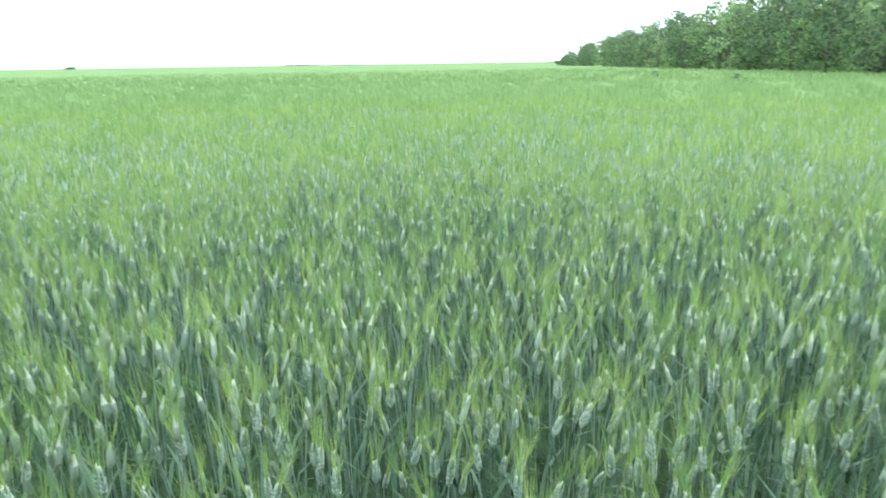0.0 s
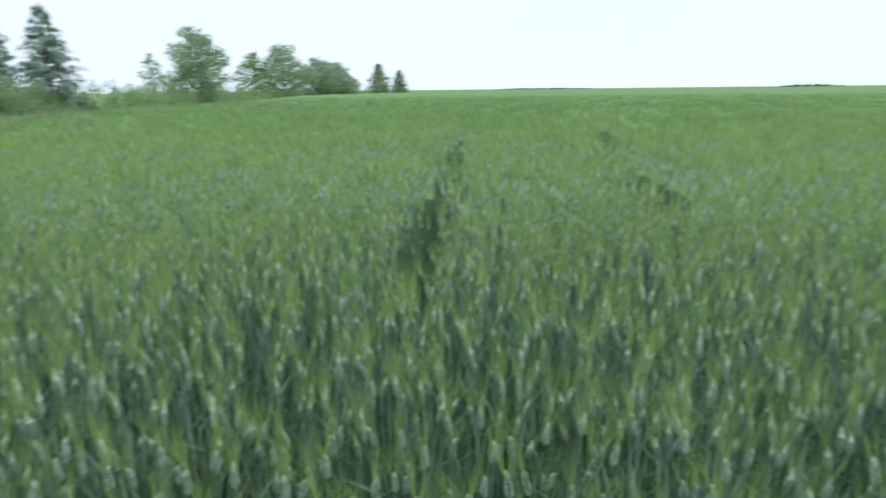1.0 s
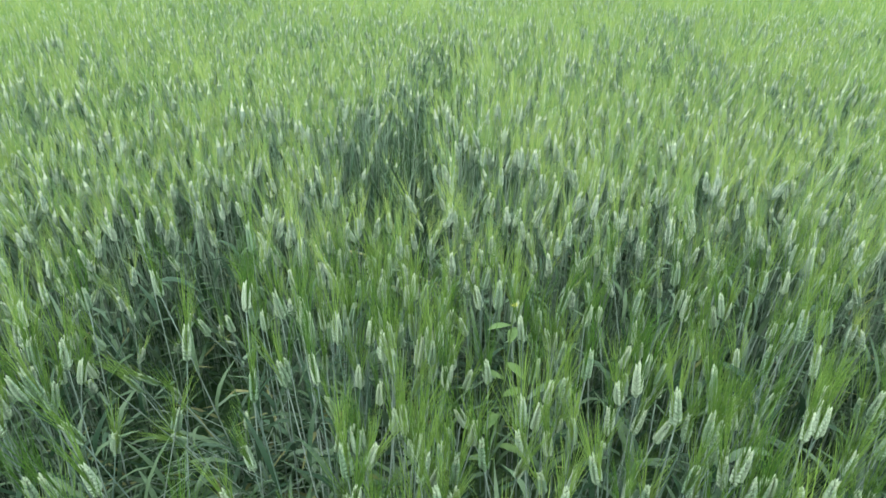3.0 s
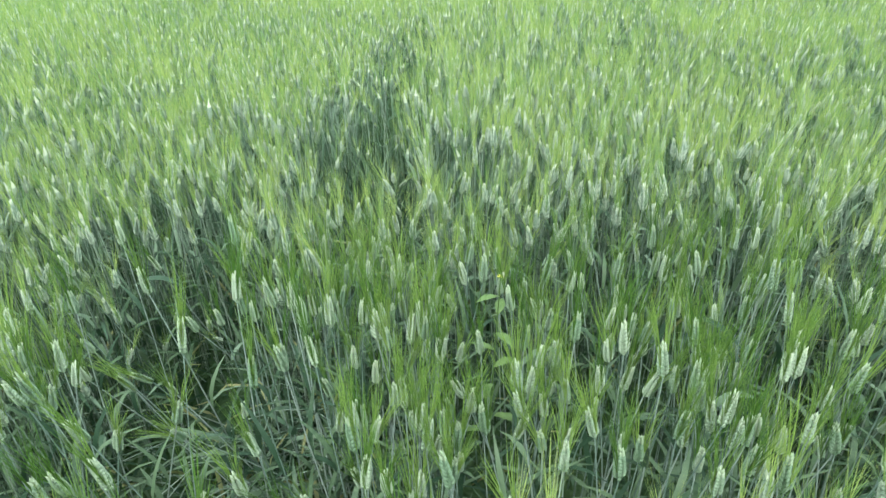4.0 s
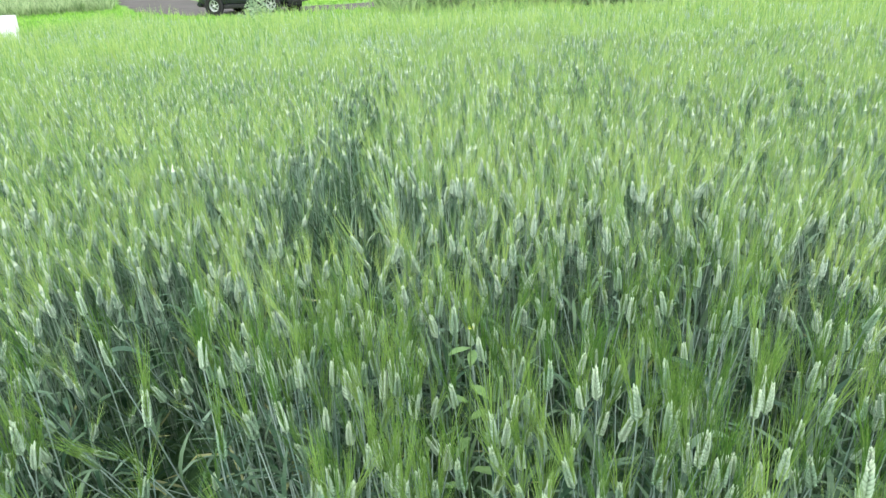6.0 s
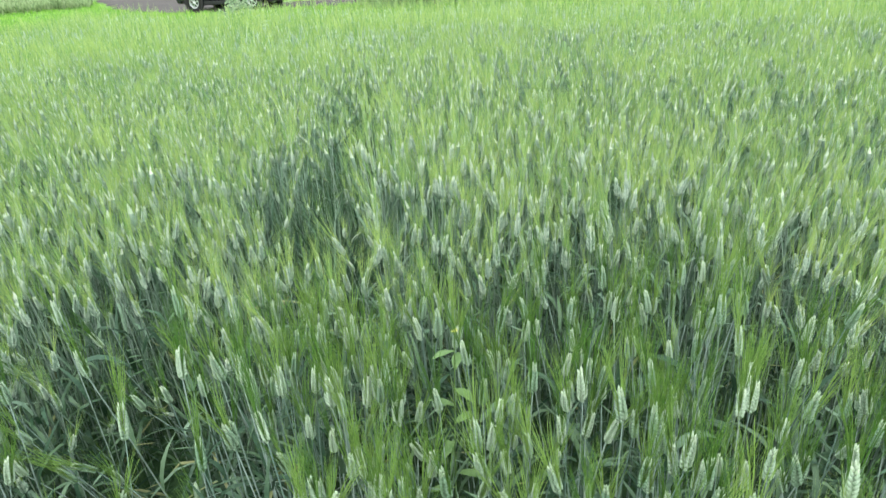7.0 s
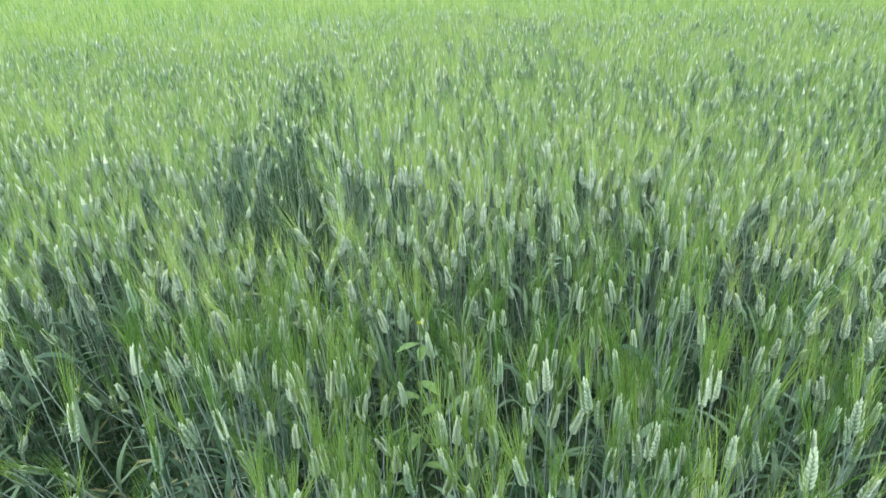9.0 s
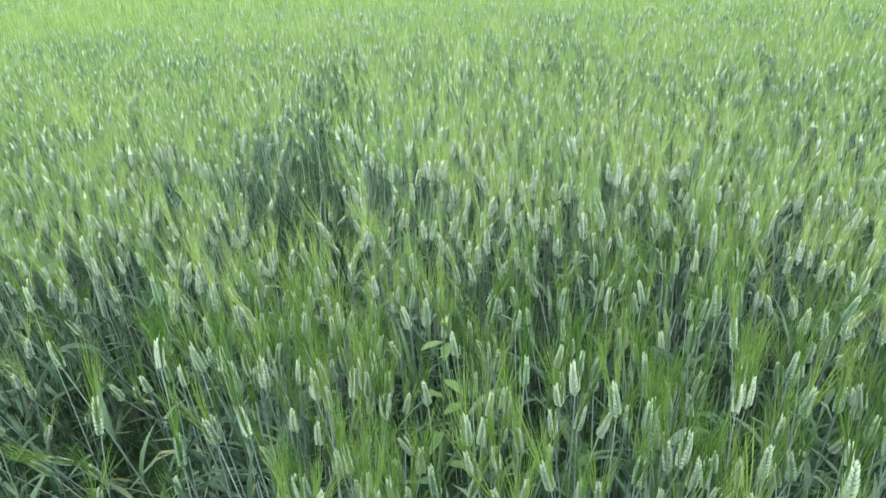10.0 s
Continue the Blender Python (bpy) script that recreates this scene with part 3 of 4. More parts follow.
# understory: low blades between the stalks close by
def understory():
    r = np.random.default_rng(31)
    x, y = ring(r, 3000, 0.3, 4.4, 105, 240)
    x2, y2 = ring(r, 1300, 0.5, 4.0, -50, 105)
    x3, y3 = ring(r, 700, 0.3, 4.0, 240, 310)
    x, y = np.concatenate([x, x2, x3]), np.concatenate([y, y2, y3])
    k = r.uniform(0, 1, len(x)) < (0.8 + 0.2 * standing(x, y)) * np.where(hero_zone(x, y), 0.55, 1)
    x, y = x[k], y[k]
    b = []
    for _ in range(8):
        q = Build()
        for k in range(4):
            a, ln = r.uniform(0, 2 * math.pi), r.uniform(0.16, 0.34)
            d = np.array([math.cos(a), math.sin(a), 0])
            z0 = r.uniform(0.0, 0.28)
            pts = [d * ln * (0.15 * u + 0.5 * u * u) + np.array([0, 0, z0 + ln * (0.9 * u - r.uniform(0.2, 0.8) * u * u)]) for u in np.linspace(0, 1, 4)]
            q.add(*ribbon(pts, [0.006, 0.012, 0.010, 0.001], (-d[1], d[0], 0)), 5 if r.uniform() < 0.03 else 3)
        b.append(q.arrays())
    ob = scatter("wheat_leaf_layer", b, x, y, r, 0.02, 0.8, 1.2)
    return tagged(ob, "blue-green wheat blades low between the stalks", "leaves", kind="stuff")


understory()


# stalks pushed over where somebody went through: middle, spread, count, tallest, leaf share
TRODDEN = [(0.90, -1.92, 0.20, 34, 0.42), (0.80, -1.66, 0.20, 30, 0.38), (0.86, -1.42, 0.16, 22, 0.34), (0.72, -1.95, 0.16, 26, 0.36), (0.66, -2.15, 0.14, 18, 0.34), (0.27, -2.75, 0.15, 26, 0.45), (0.21, -3.10, 0.15, 26, 0.50), (0.30, -2.45, 0.12, 14, 0.40)]


def trodden():
    """Bent and fallen stalks with twisted blades, low in the gaps of the wheat."""
    r = np.random.default_rng(37)
    b = Build()
    for cx, cy, spread, count, tall in TRODDEN:
        for k in range(count):
            o = np.array([cx + r.normal(0, spread * 0.6), cy + r.normal(0, spread * 0.6), 0.0])
            a = r.normal(1.9, 0.9)
            d = np.array([math.cos(a), math.sin(a), 0.0])
            reach, rise = r.uniform(0.25, 0.55), tall * r.uniform(0.35, 1.1)
            pts = [o + d * reach * (u ** 1.6) + np.array([0, 0, rise * (1.5 * u - 0.7 * u * u)]) for u in np.linspace(0, 1, 5)]
            b.add(*tube(pts, np.linspace(0.0026, 0.0014, 5), 4), 0)
            for j in range(3):
                a2 = r.uniform(0, 2 * math.pi)
                e = np.array([math.cos(a2), math.sin(a2), 0.0])
                root, ln = pts[r.integers(1, 5)], r.uniform(0.12, 0.26)
                up = r.uniform(0.1, 0.9)
                q = [root + e * ln * u + np.array([0, 0, ln * (up * u - r.uniform(0.5, 0.9) * u * u)]) for u in np.linspace(0, 1, 5)]
                side = np.array([-e[1], e[0], r.uniform(-0.7, 0.7)])
                b.add(*ribbon(q, np.array([0.5, 1.0, 0.95, 0.65, 0.06]) * r.uniform(0.009, 0.015), side / np.linalg.norm(side)), (1, 1, 1, 2, 2, 3)[r.integers(0, 6)])
    ob = new("trodden_wheat", tri_mesh("trodden_wheat", *b.arrays(), [PALE_STEM, LEAF, PALE_LEAF, STRAW]))
    tagged(ob, "bent blue-green wheat stalks trodden down among standing ones", "wheat", kind="stuff")
    # dense leafy growth that fills the darkest gap
    g = Build()
    for k in range(420):
        t = r.uniform(0, 1)
        o = np.array([np.interp(t, [0, 1], [0.31, 0.17]) + r.normal(0, 0.065), np.interp(t, [0, 1], [-2.50, -3.55]) + r.normal(0, 0.08), 0.0])
        a, h = r.uniform(0, 2 * math.pi), r.uniform(0.35, 0.70)
        d = np.array([math.cos(a), math.sin(a), 0.0])
        q = [o + d * h * (0.05 * u + 0.28 * u ** 2.5) + np.array([0, 0, h * (u - r.uniform(0.02, 0.22) * u ** 3)]) for u in np.linspace(0, 1, 6)]
        g.add(*ribbon(q, np.array([0.6, 0.9, 1.0, 0.9, 0.6, 0.05]) * r.uniform(0.006, 0.012), (-d[1], d[0], 0)), 0 if k % 5 else 1)
    ob = new("dark_leaf_clump", tri_mesh("dark_leaf_clump", *g.arrays(), [LEAF, PALE_LEAF]))
    tagged(ob, "dense dark green leafy growth filling a gap in the wheat", "leaves", kind="stuff")


trodden()


def hero_kind(seed):
    """One wheat plant with its parts, lying in wait at the origin."""
    r = np.random.default_rng(seed)
    v, f, m = wheat(r, 0)
    plant = new("wheat_plant")
    ear = None
    for mat, name in ((2, "stem"), (0, "ear"), (1, "awn_tuft")):
        g = f[(m == mat) | ((m == 4) & (mat == 0))]
        used, inv = np.unique(g, return_inverse=True)
        me = tri_mesh(name, v[used], inv.reshape(-1, 3), m[(m == mat) | ((m == 4) & (mat == 0))] == 4, [(HERO_EAR, HERO_AWN, HERO_STEM)[mat], HERO_TIP], mat in (0, 2))
        ob = part(name, me, ear if name == "awn_tuft" else plant)
        if name == "ear":
            ear = ob
    g = f[m == 3]
    for piece in np.array_split(g, 3):
        used, inv = np.unique(piece, return_inverse=True)
        part("leaf", tri_mesh("leaf", v[used], inv.reshape(-1, 3), np.zeros(len(piece)), [HERO_LEAF], True), plant)
    return tagged(plant, "bearded green wheat plant with a pale chevron ear", "wheat plant", "wheat plants in the foreground")


HERO_EAR = material("ear_pale_green", (0.24, 0.38, 0.24), (0.50, 0.63, 0.455), 0.5, 30, 350, 0.5, 0.25, single=True)
HERO_TIP = material("ear_tip_fresh", (0.42, 0.55, 0.36), (0.66, 0.77, 0.57), 0.5, 30, 350, 0.4, 0.25, single=True)
HERO_AWN = material("awn_fresh_green", (0.13, 0.285, 0.055), (0.37, 0.555, 0.15), 0.5, 40, 160, 0.6, 0.4, single=True)
HERO_STEM = material("stem_waxy_green", (0.19, 0.29, 0.24), (0.42, 0.52, 0.47), 0.45, 9, 120, 0.5, 0.1, single=True)
HERO_LEAF = material("leaf_waxy_green", (0.040, 0.092, 0.050), (0.165, 0.258, 0.148), 0.42, 7, 90, 0.7, 0.2, single=True)

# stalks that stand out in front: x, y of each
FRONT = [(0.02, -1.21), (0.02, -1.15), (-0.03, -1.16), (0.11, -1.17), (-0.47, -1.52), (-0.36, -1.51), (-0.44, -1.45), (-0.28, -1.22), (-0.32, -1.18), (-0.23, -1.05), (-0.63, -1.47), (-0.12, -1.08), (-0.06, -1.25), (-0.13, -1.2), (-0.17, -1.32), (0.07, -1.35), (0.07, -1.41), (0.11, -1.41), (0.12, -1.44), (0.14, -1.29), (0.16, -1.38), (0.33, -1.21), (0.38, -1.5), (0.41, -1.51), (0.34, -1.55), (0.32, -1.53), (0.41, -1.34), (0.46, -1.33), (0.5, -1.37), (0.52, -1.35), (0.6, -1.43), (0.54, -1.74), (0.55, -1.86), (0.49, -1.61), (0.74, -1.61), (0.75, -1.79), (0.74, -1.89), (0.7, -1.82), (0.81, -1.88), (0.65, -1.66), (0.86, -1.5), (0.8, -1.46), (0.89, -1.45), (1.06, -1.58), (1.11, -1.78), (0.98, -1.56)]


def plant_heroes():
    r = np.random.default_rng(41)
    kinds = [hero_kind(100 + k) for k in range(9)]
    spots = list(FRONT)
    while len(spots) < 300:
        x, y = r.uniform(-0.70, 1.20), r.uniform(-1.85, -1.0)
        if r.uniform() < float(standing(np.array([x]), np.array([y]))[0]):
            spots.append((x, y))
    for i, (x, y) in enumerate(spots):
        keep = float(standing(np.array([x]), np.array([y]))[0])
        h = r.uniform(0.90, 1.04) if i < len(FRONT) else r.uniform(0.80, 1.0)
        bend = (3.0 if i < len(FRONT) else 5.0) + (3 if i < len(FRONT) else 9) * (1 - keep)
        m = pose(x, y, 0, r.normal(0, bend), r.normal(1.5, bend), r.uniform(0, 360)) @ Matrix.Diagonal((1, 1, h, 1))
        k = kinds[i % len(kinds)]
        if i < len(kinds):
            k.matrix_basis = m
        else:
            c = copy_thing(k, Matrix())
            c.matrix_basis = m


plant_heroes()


def bent_leaf_plant(x, y, z, turn, length, seed):
    """A wheat plant whose broad pale flag leaf arches over."""
    th = hero_kind(seed)
    d = np.array([1.0, 0.0, 0.0])
    pts = [np.array([0, 0, z - 0.03]) + d * length * u + np.array([0, 0, length * (0.75 * u - 0.95 * u * u)]) for u in np.linspace(0, 1, 8)]
    me = tri_mesh("leaf", *(lambda q: (q[0], np.array(q[1]), np.zeros(len(q[1]))))(ribbon(pts, np.array([0.5, 0.85, 1, 1, 0.95, 0.8, 0.5, 0.05]) * 0.016, (0, 1, 0.25))), [HERO_LEAF], True)
    part("flag_leaf", me, th, "broad pale arching leaf")
    th.matrix_basis = pose(x, y, 0, 0, 0, turn)
    return th


bent_leaf_plant(-0.14, -1.20, 0.80, 185, 0.12, 171)
bent_leaf_plant(1.02, -2.06, 0.72, 170, 0.13, 172)
bent_leaf_plant(0.10, -1.55, 0.66, 200, 0.15, 173)
bent_leaf_plant(-0.02, -1.36, 0.66, 20, 0.14, 174)
bent_leaf_plant(-0.34, -1.58, 0.70, 120, 0.16, 175)


# ---------------------------------------------------------------- weeds in the wheat
def weed(x, y, h, seed, spread=0.09, flower=True, count=11, broad=1.0):
    r = np.random.default_rng(seed)
    th = new("weed")
    th.location = (x, y, 0)
    b = Build()
    pts = [np.array([0.01 * math.sin(4 * u), 0.015 * u, h * u]) for u in np.linspace(0, 1, 6)]
    b.add(*tube(pts, np.linspace(0.0035, 0.0015, 6), 5))
    part("stem", (b, WEED), th)
    for k in range(count):
        u = 0.45 + 0.55 * k / count
        a = k * 2.4
        d = np.array([math.cos(a), math.sin(a), 0])
        ln = spread * r.uniform(0.6, 1.1) * (1.15 - 0.4 * u)
        q = [np.array([0.01 * math.sin(4 * u), 0.015 * u, h * u]) + d * ln * t + np.array([0, 0, ln * (0.55 * t - 0.45 * t * t)]) for t in np.linspace(0, 1, 5)]
        part("leaf", (Build().add(*ribbon(q, np.array([0.004, 0.018, 0.024, 0.016, 0.001]) * broad, (-d[1], d[0], 0.1))), WEED), th)
    if flower:
        f = Build()
        for k in range(5):
            a = 2 * math.pi * k / 5
            d = np.array([math.cos(a), math.sin(a), 0.25])
            f.add(*ribbon([pts[-1], pts[-1] + d * 0.005, pts[-1] + d * 0.008], [0.002, 0.005, 0.002], (-d[1], d[0], 0)))
        part("flower", (f, FLOWER), th, "small yellow flower")
    return tagged(th, "bright green broad-leaved weed among the wheat stalks", "weed")


weed(0.14, -1.62, 0.85, 1, 0.095, True, 9, 1.0)
weed(-1.25, -1.24, 0.88, 2, 0.12, False, 12, 1.5)
weed(-1.40, -1.36, 0.84, 3, 0.12, False, 10, 1.6)
weed(-1.02, -1.08, 0.80, 4, 0.11, False, 10, 1.5)


def lodge(seed, root, ear_base):
    """A wheat plant that has fallen over, from its root to where its ear begins."""
    th = hero_kind(seed)
    th["label"] = "fallen green wheat plant leaning low over trodden stalks"
    up = Vector(ear_base) - Vector(root)
    th.matrix_basis = Matrix.Translation(root) @ up.to_track_quat("Z", "X").to_matrix().to_4x4() @ Matrix.Diagonal((1, 1, up.length / 0.80, 1))


lodge(181, (0.84, -2.40, 0.0), (1.04, -2.30, 0.58))
lodge(182, (0.97, -2.39, 0.0), (1.20, -2.28, 0.56))
lodge(183, (1.00, -2.51, 0.0), (0.98, -2.36, 0.60))
lodge(184, (0.62, -2.10, 0.0), (0.86, -2.02, 0.55))
lodge(185, (0.55, -1.78, 0.0), (0.88, -1.70, 0.46))
lodge(186, (1.10, -1.60, 0.0), (0.84, -1.52, 0.42))
lodge(187, (1.02, -2.25, 0.0), (1.18, -2.15, 0.66))
lodge(188, (0.99, -2.02, 0.0), (1.19, -2.04, 0.64))
lodge(189, (0.90, -1.98, 0.0), (1.12, -1.92, 0.60))
lodge(190, (0.87, -1.93, 0.0), (1.12, -1.83, 0.58))
lodge(191, (0.74, -1.75, 0.0), (1.02, -1.73, 0.56))
lodge(192, (0.70, -1.87, 0.0), (0.96, -1.75, 0.58))
lodge(193, (0.70, -1.80, 0.0), (0.90, -1.72, 0.58))
lodge(194, (0.74, -1.92, 0.0), (0.80, -1.87, 0.62))
lodge(195, (0.66, -1.71, 0.0), (0.86, -1.66, 0.52))
lodge(196, (0.67, -1.70, 0.0), (0.77, -1.67, 0.50))


def withered_stalk():
    th = new("withered_stalk")
    b = Build()
    top, foot = np.array([-0.49, -0.90, 0.62]), np.array([-0.78, -0.70, 0.0])
    pts = [foot + (top - foot) * u + np.array([0.015 * math.sin(3 * u), 0, 0.03 * math.sin(math.pi * u)]) for u in np.linspace(0, 1, 7)]
    b.add(*tube(pts, np.linspace(0.0035, 0.0022, 7), 6))
    part("stem", (b, STRAW), th)
    leaf = [pts[-2] + np.array([0.10 * u, -0.04 * u, 0.05 * u - 0.10 * u * u]) for u in np.linspace(0, 1, 5)]
    part("leaf", (Build().add(*ribbon(leaf, [0.004, 0.009, 0.008, 0.005, 0.001], (0.3, 0.8, 0.2))), STRAW), th)
    part("broken_tip", (Build().add(*spindle(pts[-1], top - foot, 0.035, 0.006, 5)), BARK), th, "dark broken end")
    return tagged(th, "yellow-brown withered stalk leaning among green wheat", "stalk")


withered_stalk()


# ---------------------------------------------------------------- grass
def blades(name, x, y, h, w, seed, mat, label, n=3):
    r = np.random.default_rng(seed)
    kinds = []
    for _ in range(6):
        b = Build()
        for k in range(n):
            a, s = r.uniform(0, 2 * math.pi), r.uniform(0.7, 1.2)
            d = np.array([math.cos(a), math.sin(a), 0])
            o = np.array([r.uniform(-1, 1), r.uniform(-1, 1), 0]) * w * 3
            e = np.array([r.uniform(-0.4, 0.4), r.uniform(-0.4, 0.4), 0]) * h
            b.add([o - d * w / 2, o + d * w / 2, o + e * 0.3 + np.array([0, 0, h * 0.6 * s]) + d * w * 0.35, o + e + np.array([0, 0, h * s])], [(0, 1, 2), (0, 2, 3)])
        kinds.append(b.arrays())
    size = r.uniform(0.6, 1.3, len(x))
    pick, turn = r.integers(0, 6, len(x)), r.uniform(0, 6.28, len(x))
    z = land(x, y)
    vs, fs, c = [], [], 0
    for k, (v, f, m) in enumerate(kinds):
        s = np.where(pick == k)[0]
        co, si = np.cos(turn[s])[:, None], np.sin(turn[s])[:, None]
        o = np.stack([(v[None, :, 0] * co - v[None, :, 1] * si) + x[s][:, None], (v[None, :, 0] * si + v[None, :, 1] * co) + y[s][:, None], v[None, :, 2] * size[s][:, None] + z[s][:, None]], -1)
        vs.append(o.reshape(-1, 3))
        fs.append((f[None] + (np.arange(len(s)) * len(v))[:, None, None] + c).reshape(-1, 3))
        c += len(s) * len(v)
    f = np.concatenate(fs)
    return tagged(new(name, tri_mesh(name, np.concatenate(vs), f, np.zeros(len(f)), [mat])), label, "grass", kind="stuff")


def verge():
    r = np.random.default_rng(51)
    x, y = r.uniform(-10, 26, 30000), r.uniform(-48, -8, 30000)
    e = crop_edge(x)
    k = (x > -9) & (y < e + 0.1) & (y > lane_y(np.minimum(x, 6)) - 8) & (lane_distance(x, y) > 2.3) & (r.uniform(0, 1, len(x)) < np.clip(1.2 - np.hypot(x, y) / 75, 0.15, 1))
    x, y = x[k], y[k]
    blades("verge_grass", x, y, 0.16, 0.035, 52, GRASS, "short bright green grass on the verge of the lane", 3)
    x, y = r.uniform(-75, 6, 60000), r.uniform(-30, 8, 60000)
    off = crop_edge(x) - y
    k = (off > 0) & (off < np.interp(x, [-12, -8, -3, 0], [9, 6, 3.5, 1.2])) & (lane_distance(x, y) > 2.4) & (r.uniform(0, 1, len(x)) < np.clip(1 - off / 11, 0, 1))
    blades("rough_grass", x[k], y[k], 0.5, 0.03, 53, ROUGH_GRASS, "tall pale rough grass along the edge of the wheat", 3)
    t = r.uniform(0, 1, 9000) ** 1.5
    x = -4.0 - 56 * t
    y = np.interp(x, [-58, -45, -25, -5], [-8.8, -12.6, -18.5, -25.0]) + r.normal(1.0, 1.0, 9000)
    blades("rough_grass", x, y, 0.75, 0.03, 55, ROUGH_GRASS, "tall grey-green rough grass at the foot of the roadside shrubs", 3)
    x, y = r.uniform(8, 26, 7000), r.uniform(-60, -40, 7000)
    k = lane_distance(x, y) > 2.8
    blades("rough_grass", x[k], y[k], 0.65, 0.03, 54, ROUGH_GRASS, "tall grey-green rough grass beyond the mown verge", 4)


verge()


# ---------------------------------------------------------------- trees and shrubs
def leaf_cloud(r, centres, radii, per, size, flat=0.75):
    """Small tilted leaf-clump triangles filling uneven balls."""
    v = []
    for c, q in zip(centres, radii):
        n = int(per * q * q) + 8
        d = r.normal(size=(n, 3))
        d /= np.linalg.norm(d, axis=1)[:, None]
        p = np.asarray(c) + d * (q * (r.uniform(0.35, 1.08, n) ** 0.6))[:, None] * (1, 1, flat)
        a = r.normal(size=(n, 3))
        a /= np.linalg.norm(a, axis=1)[:, None]
        b2 = np.cross(a, r.normal(size=(n, 3)))
        b2 /= np.linalg.norm(b2, axis=1)[:, None]
        s = size * r.uniform(0.6, 1.4, n)[:, None]
        v.append(np.stack([p - a * s, p + b2 * s * 0.6, p + a * s, p - b2 * s * 0.6], 1))
    v = np.concatenate(v)
    n = len(v)
    base = np.arange(n)[:, None] * 4
    f = np.concatenate([base + (0, 1, 2), base + (0, 2, 3)])
    return v.reshape(-1, 3), f


def broadleaf(seed, height, width, low=0.15, mat=FOLIAGE, bark=BARK, per=60, size=0.16, label="", trunks=1, blobs=16, airy=1.0, category="tree"):
    """A tree: tapered trunk with limbs under a crown of many small leaf clumps."""
    r = np.random.default_rng(seed)
    th = new(category if category != "tree" else "tree")
    b, centres, radii = Build(), [], []
    for q in range(trunks):
        lean = r.uniform(-0.12, 0.12, 2) * height * (0.4 if trunks == 1 else 1.2)
        pts = [np.array([lean[0] * u * u + 0.05 * math.sin(5 * u + q), lean[1] * u * u, height * 0.92 * u]) for u in np.linspace(0, 1, 7)]
        b.add(*tube(pts, np.linspace(0.022, 0.004, 7) * height * (1 if trunks == 1 else 0.6), 6))
        for k in range(blobs // trunks):
            u = low + (0.97 - low) * (k + r.uniform(0, 1)) / (blobs // trunks)
            w = width / 2 * (math.sin(math.pi * min(1, 0.20 + 0.8 * (u - low) / (1.02 - low))) ** 0.7)
            a = k * 2.4 + r.uniform(-0.5, 0.5)
            root = np.array([np.interp(u * 0.8, np.linspace(0, 1, 7), [p[i] for p in pts]) for i in range(3)])
            reach = w * r.uniform(0.35, 0.8)
            tip = np.array([root[0] + math.cos(a) * reach, root[1] + math.sin(a) * reach, height * u])
            b.add(*tube([root, tip], np.array([0.007, 0.002]) * height, 3))
            centres.append(tip)
            radii.append(max(0.12 * width, w * r.uniform(0.34, 0.55)) * airy)
    part("trunk", (b, bark), th)
    v, f = leaf_cloud(r, centres, radii, per, size)
    part("crown", tri_mesh("crown", v, f, np.zeros(len(f)), [mat]), th)
    return tagged(th, label, category)


def conifer(seed, height, width, mat=NEEDLE, label="", sparse=1.0, low=0.12, bark=BARK):
    r = np.random.default_rng(seed)
    th = new("tree")
    b, leaf = Build(), Build()
    b.add(*tube([(0.02 * height * math.sin(3 * u), 0, height * u) for u in np.linspace(0, 1, 7)], np.linspace(0.02, 0.002, 7) * height, 6))
    levels = int(16 * sparse) + 5
    for k in range(levels):
        u = low + (0.98 - low) * k / levels
        n = 6 if u < 0.7 else 4
        for j in range(n):
            a = j * 2 * math.pi / n + k * 0.9 + r.uniform(-0.4, 0.4)
            ln = width / 2 * (1 - u) ** 0.75 * r.uniform(0.65, 1.15) + 0.02 * height
            d = np.array([math.cos(a), math.sin(a), 0])
            root = np.array([0.02 * height * math.sin(3 * u), 0, height * u])
            tip = root + d * ln + np.array([0, 0, ln * r.uniform(-0.15, 0.25)])
            b.add(*tube([root, tip], [0.004 * height, 0.001 * height], 3))
            for q in range(int(9 * sparse) + 3):
                t = r.uniform(0.25, 1.05)
                p = root + (tip - root) * t + r.normal(0, 0.05, 3) * ln
                s = np.array([-d[1], d[0], 0]) * r.uniform(0.5, 1) * 0.035 * height * (0.5 + 0.6 * (1 - u))
                dn = np.array([0, 0, -1]) * 0.026 * height + d * 0.03 * height * r.uniform(0.5, 1.2)
                leaf.add([p - s, p + dn, p + s, p - dn * 0.5 + (0, 0, 0.015 * height)], [(0, 1, 2), (0, 2, 3)])
    part("trunk", (b, bark), th)
    part("crown", (leaf, mat), th)
    return tagged(th, label, "tree")


def at(th, az, d, turn=0.0, scale=1.0, sink=0.0):
    x, y = -math.sin(radians(az)) * d, math.cos(radians(az)) * d
    m = pose(x, y, float(land(x, y)) - sink, 0, 0, turn) @ Matrix.Diagonal((scale, scale, scale, 1))
    th.matrix_basis = m
    return th


# the row of trees along the lane
at(broadleaf(61, 6.6, 3.5, 0.06, FOLIAGE_GREY, BARK, 300, 0.095, "wide grey-green roadside tree with layered branches", 2, 30, 1.05), 147.3, 25.5)
at(broadleaf(62, 4.6, 3.2, 0.10, FOLIAGE_GREY, BARK, 300, 0.095, "grey-green roadside tree with open drooping branches", 2, 22, 0.85), 159.5, 26.0)
at(broadleaf(63, 6.2, 2.7, 0.12, FOLIAGE_GREY, PALE_BARK, 420, 0.085, "slender grey-green tree with a pale trunk", 1, 22, 0.95), 126.9, 33.0)
